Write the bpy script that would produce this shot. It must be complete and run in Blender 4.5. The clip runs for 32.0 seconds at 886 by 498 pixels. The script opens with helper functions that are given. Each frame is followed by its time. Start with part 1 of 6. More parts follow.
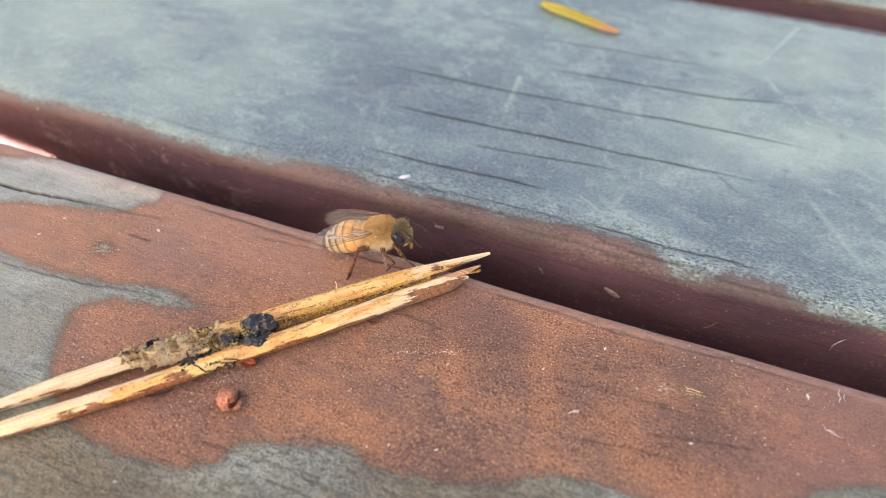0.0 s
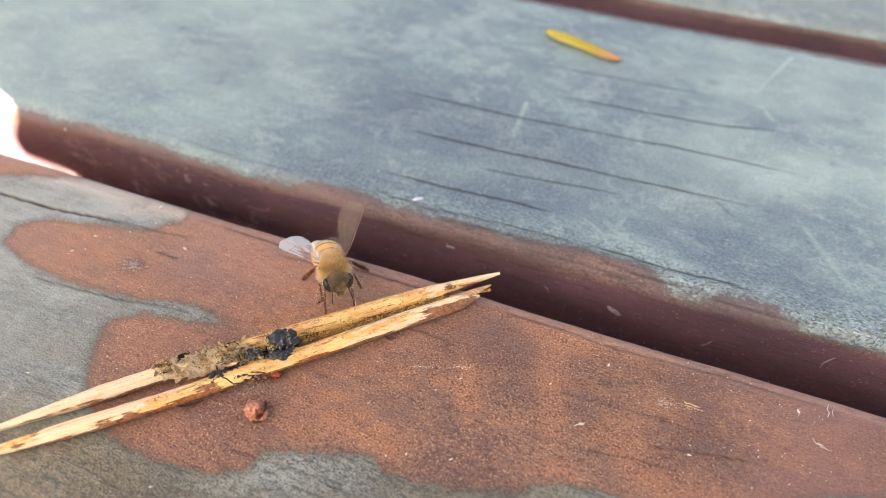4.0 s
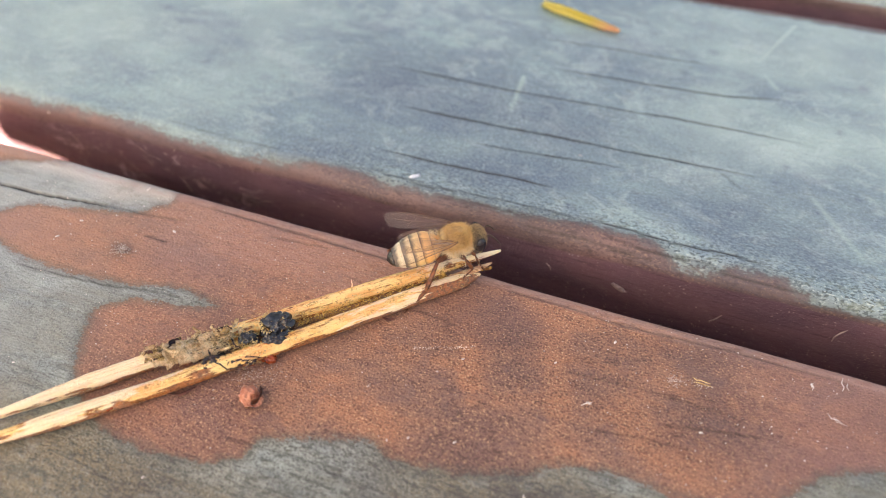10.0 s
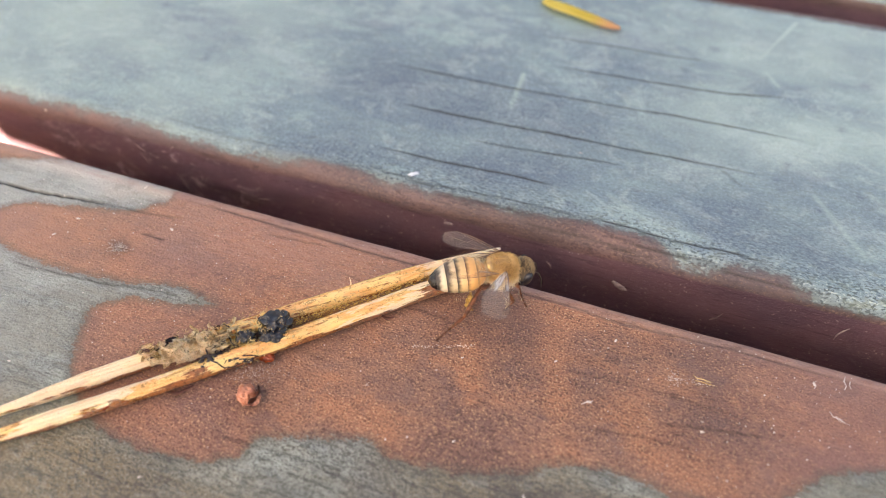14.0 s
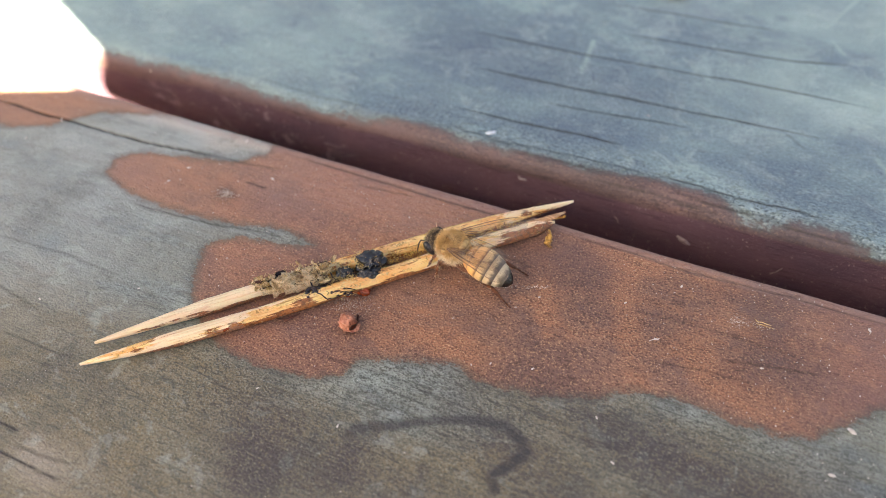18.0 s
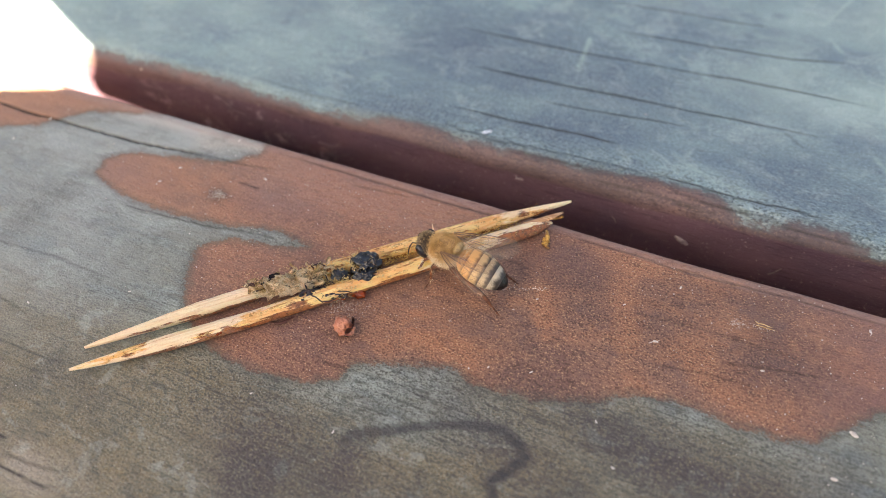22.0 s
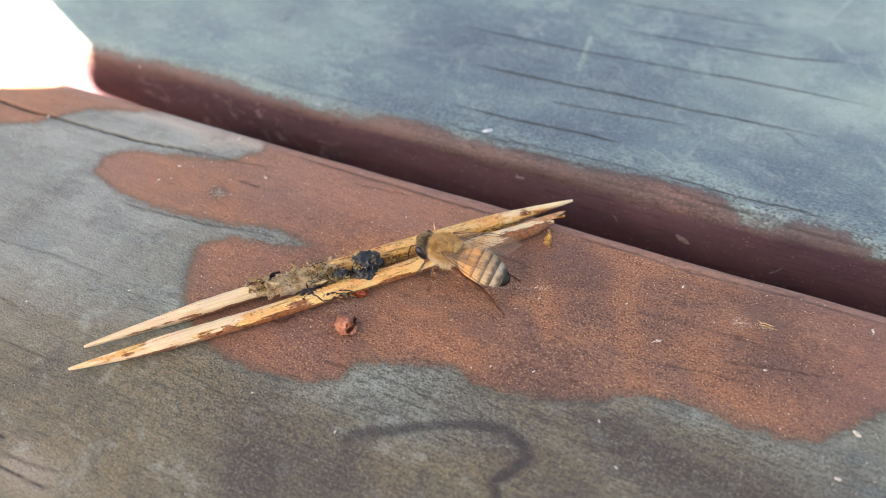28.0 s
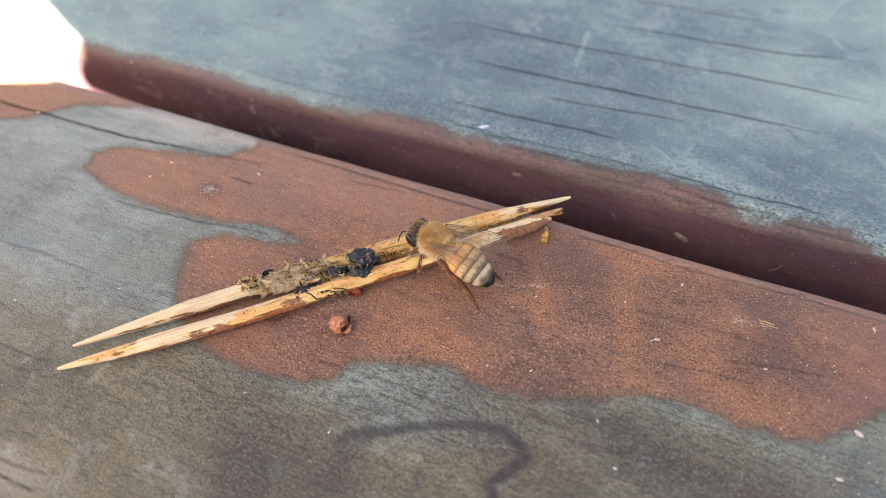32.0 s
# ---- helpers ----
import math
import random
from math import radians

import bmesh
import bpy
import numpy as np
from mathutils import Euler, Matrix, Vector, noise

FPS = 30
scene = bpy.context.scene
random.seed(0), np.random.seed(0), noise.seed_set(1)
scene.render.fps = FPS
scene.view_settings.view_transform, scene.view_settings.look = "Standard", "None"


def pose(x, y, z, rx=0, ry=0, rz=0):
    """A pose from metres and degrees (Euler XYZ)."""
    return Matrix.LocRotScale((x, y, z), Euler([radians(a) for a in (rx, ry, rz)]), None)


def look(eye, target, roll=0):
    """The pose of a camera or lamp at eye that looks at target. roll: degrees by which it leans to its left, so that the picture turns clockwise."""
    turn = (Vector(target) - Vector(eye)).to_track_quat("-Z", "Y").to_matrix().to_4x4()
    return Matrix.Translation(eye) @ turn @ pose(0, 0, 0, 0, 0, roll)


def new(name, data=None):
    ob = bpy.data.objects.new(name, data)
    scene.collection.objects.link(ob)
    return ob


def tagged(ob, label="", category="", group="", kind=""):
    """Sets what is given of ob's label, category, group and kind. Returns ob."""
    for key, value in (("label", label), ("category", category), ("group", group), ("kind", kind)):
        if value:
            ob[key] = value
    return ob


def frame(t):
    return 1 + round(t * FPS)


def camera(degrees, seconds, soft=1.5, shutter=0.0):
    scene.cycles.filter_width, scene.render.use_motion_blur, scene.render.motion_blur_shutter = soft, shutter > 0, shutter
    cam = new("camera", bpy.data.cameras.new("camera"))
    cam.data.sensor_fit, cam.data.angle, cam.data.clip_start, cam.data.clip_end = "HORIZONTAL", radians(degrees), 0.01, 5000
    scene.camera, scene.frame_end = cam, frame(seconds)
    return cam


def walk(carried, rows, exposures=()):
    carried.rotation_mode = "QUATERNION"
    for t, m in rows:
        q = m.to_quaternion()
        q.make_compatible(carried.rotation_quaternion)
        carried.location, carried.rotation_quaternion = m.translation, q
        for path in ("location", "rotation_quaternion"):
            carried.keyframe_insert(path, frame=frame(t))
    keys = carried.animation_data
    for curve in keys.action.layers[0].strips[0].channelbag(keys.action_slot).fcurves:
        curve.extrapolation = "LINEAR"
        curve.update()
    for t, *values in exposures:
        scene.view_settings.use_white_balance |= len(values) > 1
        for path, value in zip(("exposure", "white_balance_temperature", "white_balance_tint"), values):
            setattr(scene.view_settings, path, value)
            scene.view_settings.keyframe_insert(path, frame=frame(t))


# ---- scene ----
# Everything is planned in millimetres (MM) and laid out along the planks: x along the grain, y across, z up from the table's top.
MM = 0.001
EXPO, KELVIN, TINT = 5.27, 9300, 15
cam = camera(64.4, 32.0, soft=0.7, shutter=0.4)
cam.data.dof.use_dof, cam.data.dof.focus_distance, cam.data.dof.aperture_fstop = True, 0.085, 20.0
PATH = [
    (0, 0.01604, -0.05517, 0.06483, 44.056, -0.293, 21.057),
    (0.5, 0.01586, -0.05558, 0.06534, 44.353, -0.392, 21.012),
    (1, 0.01595, -0.05595, 0.06613, 44.721, -0.440, 21.027),
    (1.5, 0.01586, -0.05756, 0.06701, 44.536, -0.221, 21.643),
    (2, 0.01569, -0.05709, 0.06708, 44.739, -0.375, 21.421),
    (2.5, 0.01557, -0.05699, 0.06759, 45.072, -0.599, 21.259),
    (4.5, 0.01500, -0.05893, 0.06952, 44.761, -0.813, 21.316),
    (5, 0.01494, -0.05918, 0.06945, 44.362, -0.700, 21.416),
    (5.5, 0.01472, -0.05931, 0.06968, 44.451, -0.710, 21.440),
    (6, 0.01493, -0.05897, 0.06858, 44.079, -0.162, 21.499),
    (6.5, 0.01500, -0.05918, 0.06891, 44.371, 0.031, 21.488),
    (7, 0.01487, -0.05866, 0.06863, 44.390, 0.063, 21.216),
    (7.5, 0.01522, -0.05861, 0.06873, 44.349, 0.311, 21.310),
    (8, 0.01496, -0.05842, 0.06817, 44.319, 0.127, 21.004),
    (8.5, 0.01499, -0.05779, 0.06770, 44.072, 0.118, 20.855),
    (9, 0.01479, -0.05730, 0.06682, 43.983, -0.120, 20.522),
    (9.5, 0.01471, -0.05711, 0.06655, 43.974, -0.192, 20.253),
    (10, 0.01434, -0.05720, 0.06640, 43.791, -0.240, 20.260),
    (10.5, 0.01427, -0.05697, 0.06621, 43.651, -0.339, 20.216),
    (11, 0.01416, -0.05731, 0.06619, 43.665, -0.312, 20.309),
    (11.5, 0.01453, -0.05705, 0.06605, 43.680, -0.152, 20.365),
    (12, 0.01429, -0.05696, 0.06608, 43.575, -0.251, 20.274),
    (12.5, 0.01438, -0.05720, 0.06607, 43.727, -0.128, 20.354),
    (13, 0.01418, -0.05698, 0.06587, 43.752, -0.291, 20.120),
    (13.5, 0.01425, -0.05680, 0.06578, 43.747, -0.306, 20.175),
    (15.5, 0.01445, -0.05740, 0.06593, 43.494, 0.270, 20.462),
    (16, 0.01358, -0.05703, 0.06601, 42.132, 0.375, 20.257),
    (16.5, 0.01323, -0.06333, 0.06849, 42.916, 1.281, 22.436),
    (17, 0.01282, -0.06510, 0.06976, 42.648, 1.404, 23.000),
    (17.5, 0.01282, -0.06620, 0.06977, 41.760, 1.569, 23.528),
    (18, 0.01278, -0.06621, 0.06921, 41.852, 1.380, 23.587),
    (18.5, 0.01250, -0.06566, 0.06915, 41.622, 1.249, 23.407),
    (19, 0.01250, -0.06551, 0.06902, 41.755, 1.303, 23.325),
    (19.5, 0.01207, -0.06569, 0.06889, 41.794, 1.191, 23.252),
    (20, 0.01215, -0.06549, 0.06891, 41.711, 1.226, 23.271),
    (20.5, 0.01187, -0.06549, 0.06903, 41.667, 1.157, 23.174),
    (21, 0.01192, -0.06550, 0.06883, 41.681, 1.134, 23.187),
    (21.5, 0.01181, -0.06527, 0.06862, 41.621, 1.011, 23.067),
    (22, 0.01190, -0.06519, 0.06864, 41.589, 1.078, 23.105),
    (22.5, 0.01173, -0.06513, 0.06858, 41.637, 1.029, 23.029),
    (23, 0.01141, -0.06535, 0.06873, 41.658, 0.961, 23.016),
    (23.5, 0.01156, -0.06529, 0.06872, 41.731, 0.991, 23.025),
    (24, 0.01147, -0.06522, 0.06869, 41.715, 0.950, 22.946),
    (24.5, 0.01137, -0.06545, 0.06861, 41.629, 0.862, 22.977),
    (25, 0.01166, -0.06556, 0.06870, 41.727, 0.961, 23.071),
    (25.5, 0.01141, -0.06544, 0.06871, 41.657, 0.892, 23.002),
    (27.5, 0.01125, -0.06517, 0.06837, 41.490, 0.817, 22.940),
    (28, 0.01118, -0.06527, 0.06835, 41.526, 0.809, 22.932),
    (28.5, 0.01122, -0.06512, 0.06819, 41.547, 0.824, 22.922),
    (29, 0.01124, -0.06504, 0.06788, 41.449, 0.787, 22.964),
    (29.5, 0.01104, -0.06434, 0.06734, 41.282, 0.592, 22.718),
    (30, 0.01115, -0.06478, 0.06756, 41.513, 0.621, 22.791),
    (30.5, 0.01092, -0.06474, 0.06744, 41.445, 0.516, 22.716),
    (31, 0.01089, -0.06475, 0.06745, 41.465, 0.550, 22.740),
    (31.5, 0.01088, -0.06456, 0.06717, 41.442, 0.511, 22.685),
    (32, 0.01086, -0.06459, 0.06727, 41.416, 0.562, 22.701),
]

walk(cam, [(t, pose(x, y, z, rx, ry, rz)) for t, x, y, z, rx, ry, rz in PATH],
     exposures=[(0, EXPO, KELVIN - 150, TINT), (15.8, EXPO, KELVIN - 200, TINT), (17.5, EXPO - 0.31, KELVIN - 900, TINT - 3), (25, EXPO - 0.33, KELVIN - 900, TINT - 3), (28, EXPO - 0.24, KELVIN - 900, TINT - 3), (32, EXPO - 0.22, KELVIN - 900, TINT - 3)])

# ---- daylight: open sky ahead, low sun from behind that a made-up, unseen board keeps off most of the table ----
SUN_AZ, SUN_EL = radians(205.0), radians(50.0)  # clockwise from +y, and above the horizon
TO_SUN = Vector((math.sin(SUN_AZ) * math.cos(SUN_EL), math.cos(SUN_AZ) * math.cos(SUN_EL), math.sin(SUN_EL)))
world = bpy.data.worlds.new("sky")
scene.world = world
world.use_nodes = True
sky = world.node_tree.nodes.new("ShaderNodeTexSky")
sky.sky_type, sky.sun_disc = "NISHITA", False
sky.dust_density, sky.air_density = 2.5, 0.8
sky.sun_elevation, sky.sun_rotation = SUN_EL, SUN_AZ
background = world.node_tree.nodes["Background"]
background.inputs["Strength"].default_value = 0.0122
world.node_tree.links.new(sky.outputs[0], background.inputs["Color"])
sun_data = bpy.data.lights.new("sun", "SUN")
sun_data.energy, sun_data.angle, sun_data.color = 5.0, radians(0.35), (1.0, 0.94, 0.86)
sun = new("sun", sun_data)
sun.matrix_world = look(TO_SUN * 3, (0, 0, 0))


# ---- materials ----
class Graph:
    """A short way to write a node material."""

    def __init__(self, name):
        self.m = bpy.data.materials.new(name)
        self.m.use_nodes = True
        self.t = self.m.node_tree
        self.b = self.t.nodes["Principled BSDF"]
        self.place = self.node("ShaderNodeTexCoord").outputs["Object"]

    def node(self, kind):
        return self.t.nodes.new(kind)

    def put(self, socket, v):
        if isinstance(v, bpy.types.NodeSocket):
            self.t.links.new(v, socket)
        elif isinstance(v, tuple) and len(v) == 3 and socket.type == "RGBA":
            socket.default_value = (*v, 1)
        else:
            socket.default_value = v

    def scaled(self, s, offset=(0, 0, 0)):
        n = self.node("ShaderNodeMapping")
        self.put(n.inputs["Vector"], self.place)
        n.inputs["Scale"].default_value = s
        n.inputs["Location"].default_value = offset
        return n.outputs[0]

    def noise(self, s, detail=4, rough=0.55, warp=0.0, offset=(0, 0, 0)):
        """Noise with features about 1/s metres long along each axis."""
        n = self.node("ShaderNodeTexNoise")
        self.put(n.inputs["Vector"], self.scaled(s, offset))
        n.inputs["Scale"].default_value, n.inputs["Detail"].default_value = 1.0, detail
        n.inputs["Roughness"].default_value, n.inputs["Distortion"].default_value = rough, warp
        return n.outputs["Fac"]

    def cells(self, s, feature="F1"):
        n = self.node("ShaderNodeTexVoronoi")
        n.feature = feature
        self.put(n.inputs["Vector"], self.scaled(s))
        n.inputs["Scale"].default_value = 1.0
        return n.outputs["Distance"]

    def attr(self, name):
        n = self.node("ShaderNodeAttribute")
        n.attribute_name = name
        return n.outputs["Fac"]

    def math(self, op, a, b=0.0):
        n = self.node("ShaderNodeMath")
        n.operation = op
        self.put(n.inputs[0], a), self.put(n.inputs[1], b)
        return n.outputs[0]

    def step(self, v, lo, hi, out_lo=0.0, out_hi=1.0):
        n = self.node("ShaderNodeMapRange")
        n.interpolation_type = "SMOOTHSTEP"
        for i, x in enumerate((v, lo, hi, out_lo, out_hi)):
            self.put(n.inputs[i], x)
        return n.outputs[0]

    def mix(self, f, a, b, kind="MIX"):
        n = self.node("ShaderNodeMix")
        n.data_type, n.blend_type = "RGBA", kind
        self.put(n.inputs[0], f), self.put(n.inputs[6], a), self.put(n.inputs[7], b)
        return n.outputs[2]

    def bump(self, height, distance, strength=1.0):
        n = self.node("ShaderNodeBump")
        n.inputs["Distance"].default_value, n.inputs["Strength"].default_value = distance, strength
        self.put(n.inputs["Height"], height)
        self.put(self.b.inputs["Normal"], n.outputs[0])

    def done(self, color=None, rough=None, **more):
        if color is not None:
            self.put(self.b.inputs["Base Color"], color)
        if rough is not None:
            self.put(self.b.inputs["Roughness"], rough)
        for k, v in more.items():
            self.put(self.b.inputs[k.replace("_", " ")], v)
        return self.m


def plank_paint(name, red_a, red_b, greys, dark_tone, far):
    """Weathered grey-green plank on which an older red-brown paint shows.
    Attributes: red (mm inside the patch), mark, crack, dark, tan (pale patches; at the far plank's left, painted sun
    glare), warm (olive-brown wear), orange (red bared by rubbing; at the near plank's left also painted bounce light),
    mauve (at left also painted flare), side (maroon gloss paint), coarse, worn, and a painted haze of sun glare on the
    near plank's left."""
    g = Graph(name)
    light, mid, blue, olive = greys
    rag = g.noise((420, 700, 700), 6, 0.65)
    dash = g.noise((1300, 3600, 3600) if far else (1000, 2300, 2300), 4, 0.7)
    dash2 = g.noise((170, 2100, 2100) if far else (520, 1900, 1900), 4, 0.65, offset=(2, 9, 4))
    dots = g.noise((1900, 2900, 2900) if far else (3300, 4000, 4000), 2, 0.6, 0.3, offset=(5, 5, 5))
    fine = g.noise((2300, 3300, 3300) if far else (3900, 4400, 4400), 2, 0.6, offset=(8, 1, 3))
    pits = g.noise((520, 900, 900), 4, 0.65, offset=(1, 2, 8))
    broad = g.noise((55, 90, 90), 5, 0.6, 0.6)
    broad2 = g.noise((48, 120, 120) if far else (95, 190, 190), 6, 0.62, 0.5, offset=(3, 7, 1))
    coarse, rubbed_lit = g.attr("coarse"), g.attr("orange")
    brushed = g.noise((95, 800, 800), 5, 0.7, 0.6, offset=(6, 3, 2))
    lines = g.noise((190, 2700, 2700), 3, 0.6, 0.3, offset=(2, 2, 6))
    blotch = g.noise((210, 260, 260), 5, 0.7, 0.9, offset=(3, 1, 4))
    edge = g.math("ADD", g.attr("red"), g.math("MULTIPLY", g.math("SUBTRACT", rag, 0.5), 2.8))
    edge = g.math("ADD", edge, g.math("MULTIPLY", g.math("SUBTRACT", dots, 0.5), 1.3))
    red = g.step(edge, -0.3, 0.3)
    # red-brown paint: orange from rubbing, and at left from painted bounce light, purple-brown elsewhere, with dark
    # pores and bright grains
    red_col = g.mix(g.step(g.math("ADD", broad2, g.math("MULTIPLY", rubbed_lit, -0.35)), 0.30, 0.60), red_a, red_b)
    red_col = g.mix(g.math("MULTIPLY", g.math("MULTIPLY", g.step(broad, 0.44, 0.62), g.math("SUBTRACT", 1.0, g.math("MULTIPLY", rubbed_lit, 0.8))), 0.62), red_col, (red_b[0] * 0.62, red_b[1] * 0.65, red_b[2] * 0.75))
    red_col = g.mix(g.math("MULTIPLY", g.step(pits, 0.54, 0.68), 0.5), red_col, tuple(c * 0.42 for c in red_b))
    red_col = g.mix(g.math("MULTIPLY", g.step(dash2, 0.56, 0.66), g.math("ADD", 0.08, g.math("MULTIPLY", coarse, 0.55 if far else 0.22))), red_col, (0.045, 0.026, 0.026))
    pale = g.math("MULTIPLY", g.step(fine, 0.41, 0.36), g.math("ADD", 0.04 if far else 0.42, g.math("MULTIPLY", coarse, 0.12 if far else g.math("ADD", 0.40, g.math("MULTIPLY", rubbed_lit, 0.85)))))
    red_col = g.mix(pale, red_col, (0.62, 0.38, 0.22))
    dark_spots = g.step(g.math("ADD", dots, g.math("ADD", g.math("MULTIPLY", g.math("SUBTRACT", fine, 0.5), 0.6), g.math("MULTIPLY", g.math("SUBTRACT", pits, 0.5), 0.18))), 0.55, 0.60)
    red_col = g.mix(g.math("MULTIPLY", dark_spots, g.math("ADD", 0.10 if far else 0.24, g.math("MULTIPLY", coarse, 0.35 if far else 0.38))), red_col, (0.05, 0.021, 0.019))
    red_col = g.mix(g.math("MULTIPLY", g.attr("mauve"), g.step(dots, 0.40, 0.60, 0.9, 0.5)), red_col, (0.27, 0.148, 0.135))
    if not far:
        red_col = g.mix(g.math("MULTIPLY", g.step(brushed, 0.50, 0.64), 0.10), red_col, (0.15, 0.075, 0.058))
        red_col = g.mix(g.math("MULTIPLY", g.step(blotch, 0.52, 0.66), g.math("SUBTRACT", 0.5, g.math("MULTIPLY", rubbed_lit, 0.3))), red_col, (0.20, 0.125, 0.11))
        red_col = g.mix(g.math("MULTIPLY", g.step(blotch, 0.44, 0.34), 0.3), red_col, (0.48, 0.25, 0.15))
        red_col = g.mix(g.math("MULTIPLY", g.step(lines, 0.60, 0.66), 0.16), red_col, (0.05, 0.028, 0.026))
    # sun glare at the left, put into the red as a paler tone
    if not far:
        red_col = g.mix(g.math("MULTIPLY", g.attr("painted_glare"), 0.6), red_col, (0.45, 0.28, 0.20))
    # grey-green paint
    grey = g.mix(g.step(broad, 0.36, 0.6), light, mid)
    grey = g.mix(g.math("MULTIPLY", g.step(broad2, 0.36 if far else 0.47, 0.72 if far else 0.64), 0.75), grey, blue)
    grey = g.mix(g.math("MULTIPLY", g.math("ADD", g.attr("warm"), g.math("MULTIPLY", g.step(pits, 0.52, 0.68), 0.3)), 0.85), grey, olive)
    streaks = g.noise((22, 150, 150), 5, 0.65, 0.8, offset=(7, 2, 2))
    smudge = g.noise((60, 75, 75), 5, 0.7, 1.0, offset=(1, 8, 5))
    if far:
        grey = g.mix(g.math("MULTIPLY", g.step(smudge, 0.50, 0.64), 0.6), grey, (0.36, 0.47, 0.475))
        grey = g.mix(g.math("MULTIPLY", g.step(g.noise((130, 190, 190), 5, 0.7, 1.0, offset=(4, 1, 9)), 0.52, 0.60), 0.45), grey, (0.155, 0.22, 0.26))
        grey = g.mix(g.math("MULTIPLY", g.step(g.noise((170, 230, 230), 5, 0.7, 1.2, offset=(9, 3, 1)), 0.54, 0.62), 0.4), grey, (0.42, 0.53, 0.51))
    else:
        grey = g.mix(g.math("MULTIPLY", g.step(streaks, 0.50, 0.64), g.math("ADD", 0.15, g.math("MULTIPLY", g.attr("warm"), 0.5))), grey, olive)
        grey = g.mix(g.math("MULTIPLY", g.step(smudge, 0.50, 0.66), g.math("ADD", 0.2, g.math("MULTIPLY", g.attr("warm"), 0.4))), grey, (0.085, 0.08, 0.068))
    grey = g.mix(g.math("MULTIPLY", g.step(dash, 0.50, 0.62), 0.16 if far else g.math("ADD", 0.1, g.math("MULTIPLY", coarse, 0.75))), grey, tuple(c * 0.22 for c in mid))
    grey = g.mix(g.math("MULTIPLY", g.step(dash2, 0.55, 0.7), 0.2 if far else g.math("ADD", 0.12, g.math("MULTIPLY", coarse, 0.5))), grey, tuple(c * 0.36 for c in blue))
    grey = g.mix(g.math("MULTIPLY", g.step(fine, 0.45, 0.37), 0.26 if far else g.math("ADD", 0.08, g.math("MULTIPLY", coarse, 0.25))), grey, tuple(min(1, c * 1.5) for c in light))
    grey = g.mix(g.math("MULTIPLY", dark_spots, g.math("ADD", 0.14 if far else 0.3, g.math("MULTIPLY", coarse, 0.8 if far else 0.5))), grey, tuple(c * 0.25 for c in mid))
    if far:
        grey = g.mix(g.math("MULTIPLY", g.step(fine, 0.42, 0.35), g.math("MULTIPLY", coarse, 0.6)), grey, (0.50, 0.56, 0.50))
        grey = g.mix(g.math("MULTIPLY", g.step(pits, 0.5, 0.62), g.math("MULTIPLY", coarse, 0.5)), grey, (0.15, 0.19, 0.14))
    if not far:
        grey = g.mix(g.math("MULTIPLY", g.step(brushed, 0.50, 0.62), 0.3), grey, tuple(c * 0.5 for c in olive))
        grey = g.mix(g.math("MULTIPLY", g.step(blotch, 0.45, 0.34), 0.4), grey, tuple(min(1, c * 1.25) for c in light))
        grey = g.mix(g.math("MULTIPLY", g.step(lines, 0.57, 0.65), g.math("ADD", 0.25, g.math("MULTIPLY", coarse, 0.5))), grey, tuple(c * 0.2 for c in mid))
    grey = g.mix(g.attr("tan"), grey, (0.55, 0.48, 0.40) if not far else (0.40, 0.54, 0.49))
    # the same glare painted on the grey: paler and bluer towards the left
    grey = g.mix(g.math("MULTIPLY", g.attr("painted_glare"), g.step(broad2, 0.35, 0.65, 0.9, 0.4)), grey, (0.40, 0.45, 0.46))
    col = g.mix(red, grey, red_col)
    rim = g.math("MULTIPLY", g.step(g.math("ABSOLUTE", edge), 1.2, 0.2), 0.4)
    col = g.mix(rim, col, tuple(c * 0.4 for c in mid))
    flake = g.math("MULTIPLY", g.step(g.cells((260, 330, 330)), 0.09, 0.05), g.step(rag, 0.56, 0.62))
    col = g.mix(flake, col, (0.6, 0.52, 0.46))
    col = g.mix(g.math("MULTIPLY", g.math("MULTIPLY", g.attr("dark"), g.step(dots, 0.36, 0.52, 0.35, 1.0)), 0.85), col, dark_tone)
    col = g.mix(g.math("MULTIPLY", g.attr("worn"), g.step(dash2, 0.62, 0.45, 0.12, 0.45)), col, (0.40, 0.27, 0.23))
    mark = g.math("MULTIPLY", g.attr("mark"), g.step(dash, 0.7, 0.4, 0.4, 1.0))
    col = g.mix(mark, col, (0.035, 0.033, 0.036))
    gloss = g.attr("side")
    maroon = g.mix(g.step(broad2, 0.4, 0.65), (0.145, 0.080, 0.097), (0.105, 0.062, 0.082))
    maroon = g.mix(g.math("MULTIPLY", g.step(dash2, 0.52, 0.7), 0.6), maroon, (0.05, 0.02, 0.026))
    maroon = g.mix(g.math("MULTIPLY", g.step(g.noise((170, 260, 260), 6, 0.72, 0.9), 0.54, 0.66), g.math("ADD", 0.06, g.math("MULTIPLY", g.attr("worn"), 0.6))), maroon, (0.42, 0.33, 0.35))
    maroon = g.mix(g.math("MULTIPLY", g.step(fine, 0.36, 0.29), 0.5), maroon, (0.36, 0.26, 0.25))
    col = g.mix(gloss, col, maroon)
    col = g.mix(g.attr("crack"), col, (0.012, 0.01, 0.01))
    height = g.math("ADD", g.math("MULTIPLY", dash, 0.8), g.math("MULTIPLY", dots, 0.9))
    height = g.math("ADD", height, g.math("MULTIPLY", g.math("ADD", pits, red), -0.25))
    g.bump(height, 0.00012 if far else 0.00017, 1.0)
    rough = g.step(dash, 0.3, 0.7, 0.40 if far else 0.45, 0.62 if far else 0.7)
    rough = g.math("SUBTRACT", rough, g.math("MULTIPLY", gloss, 0.12))
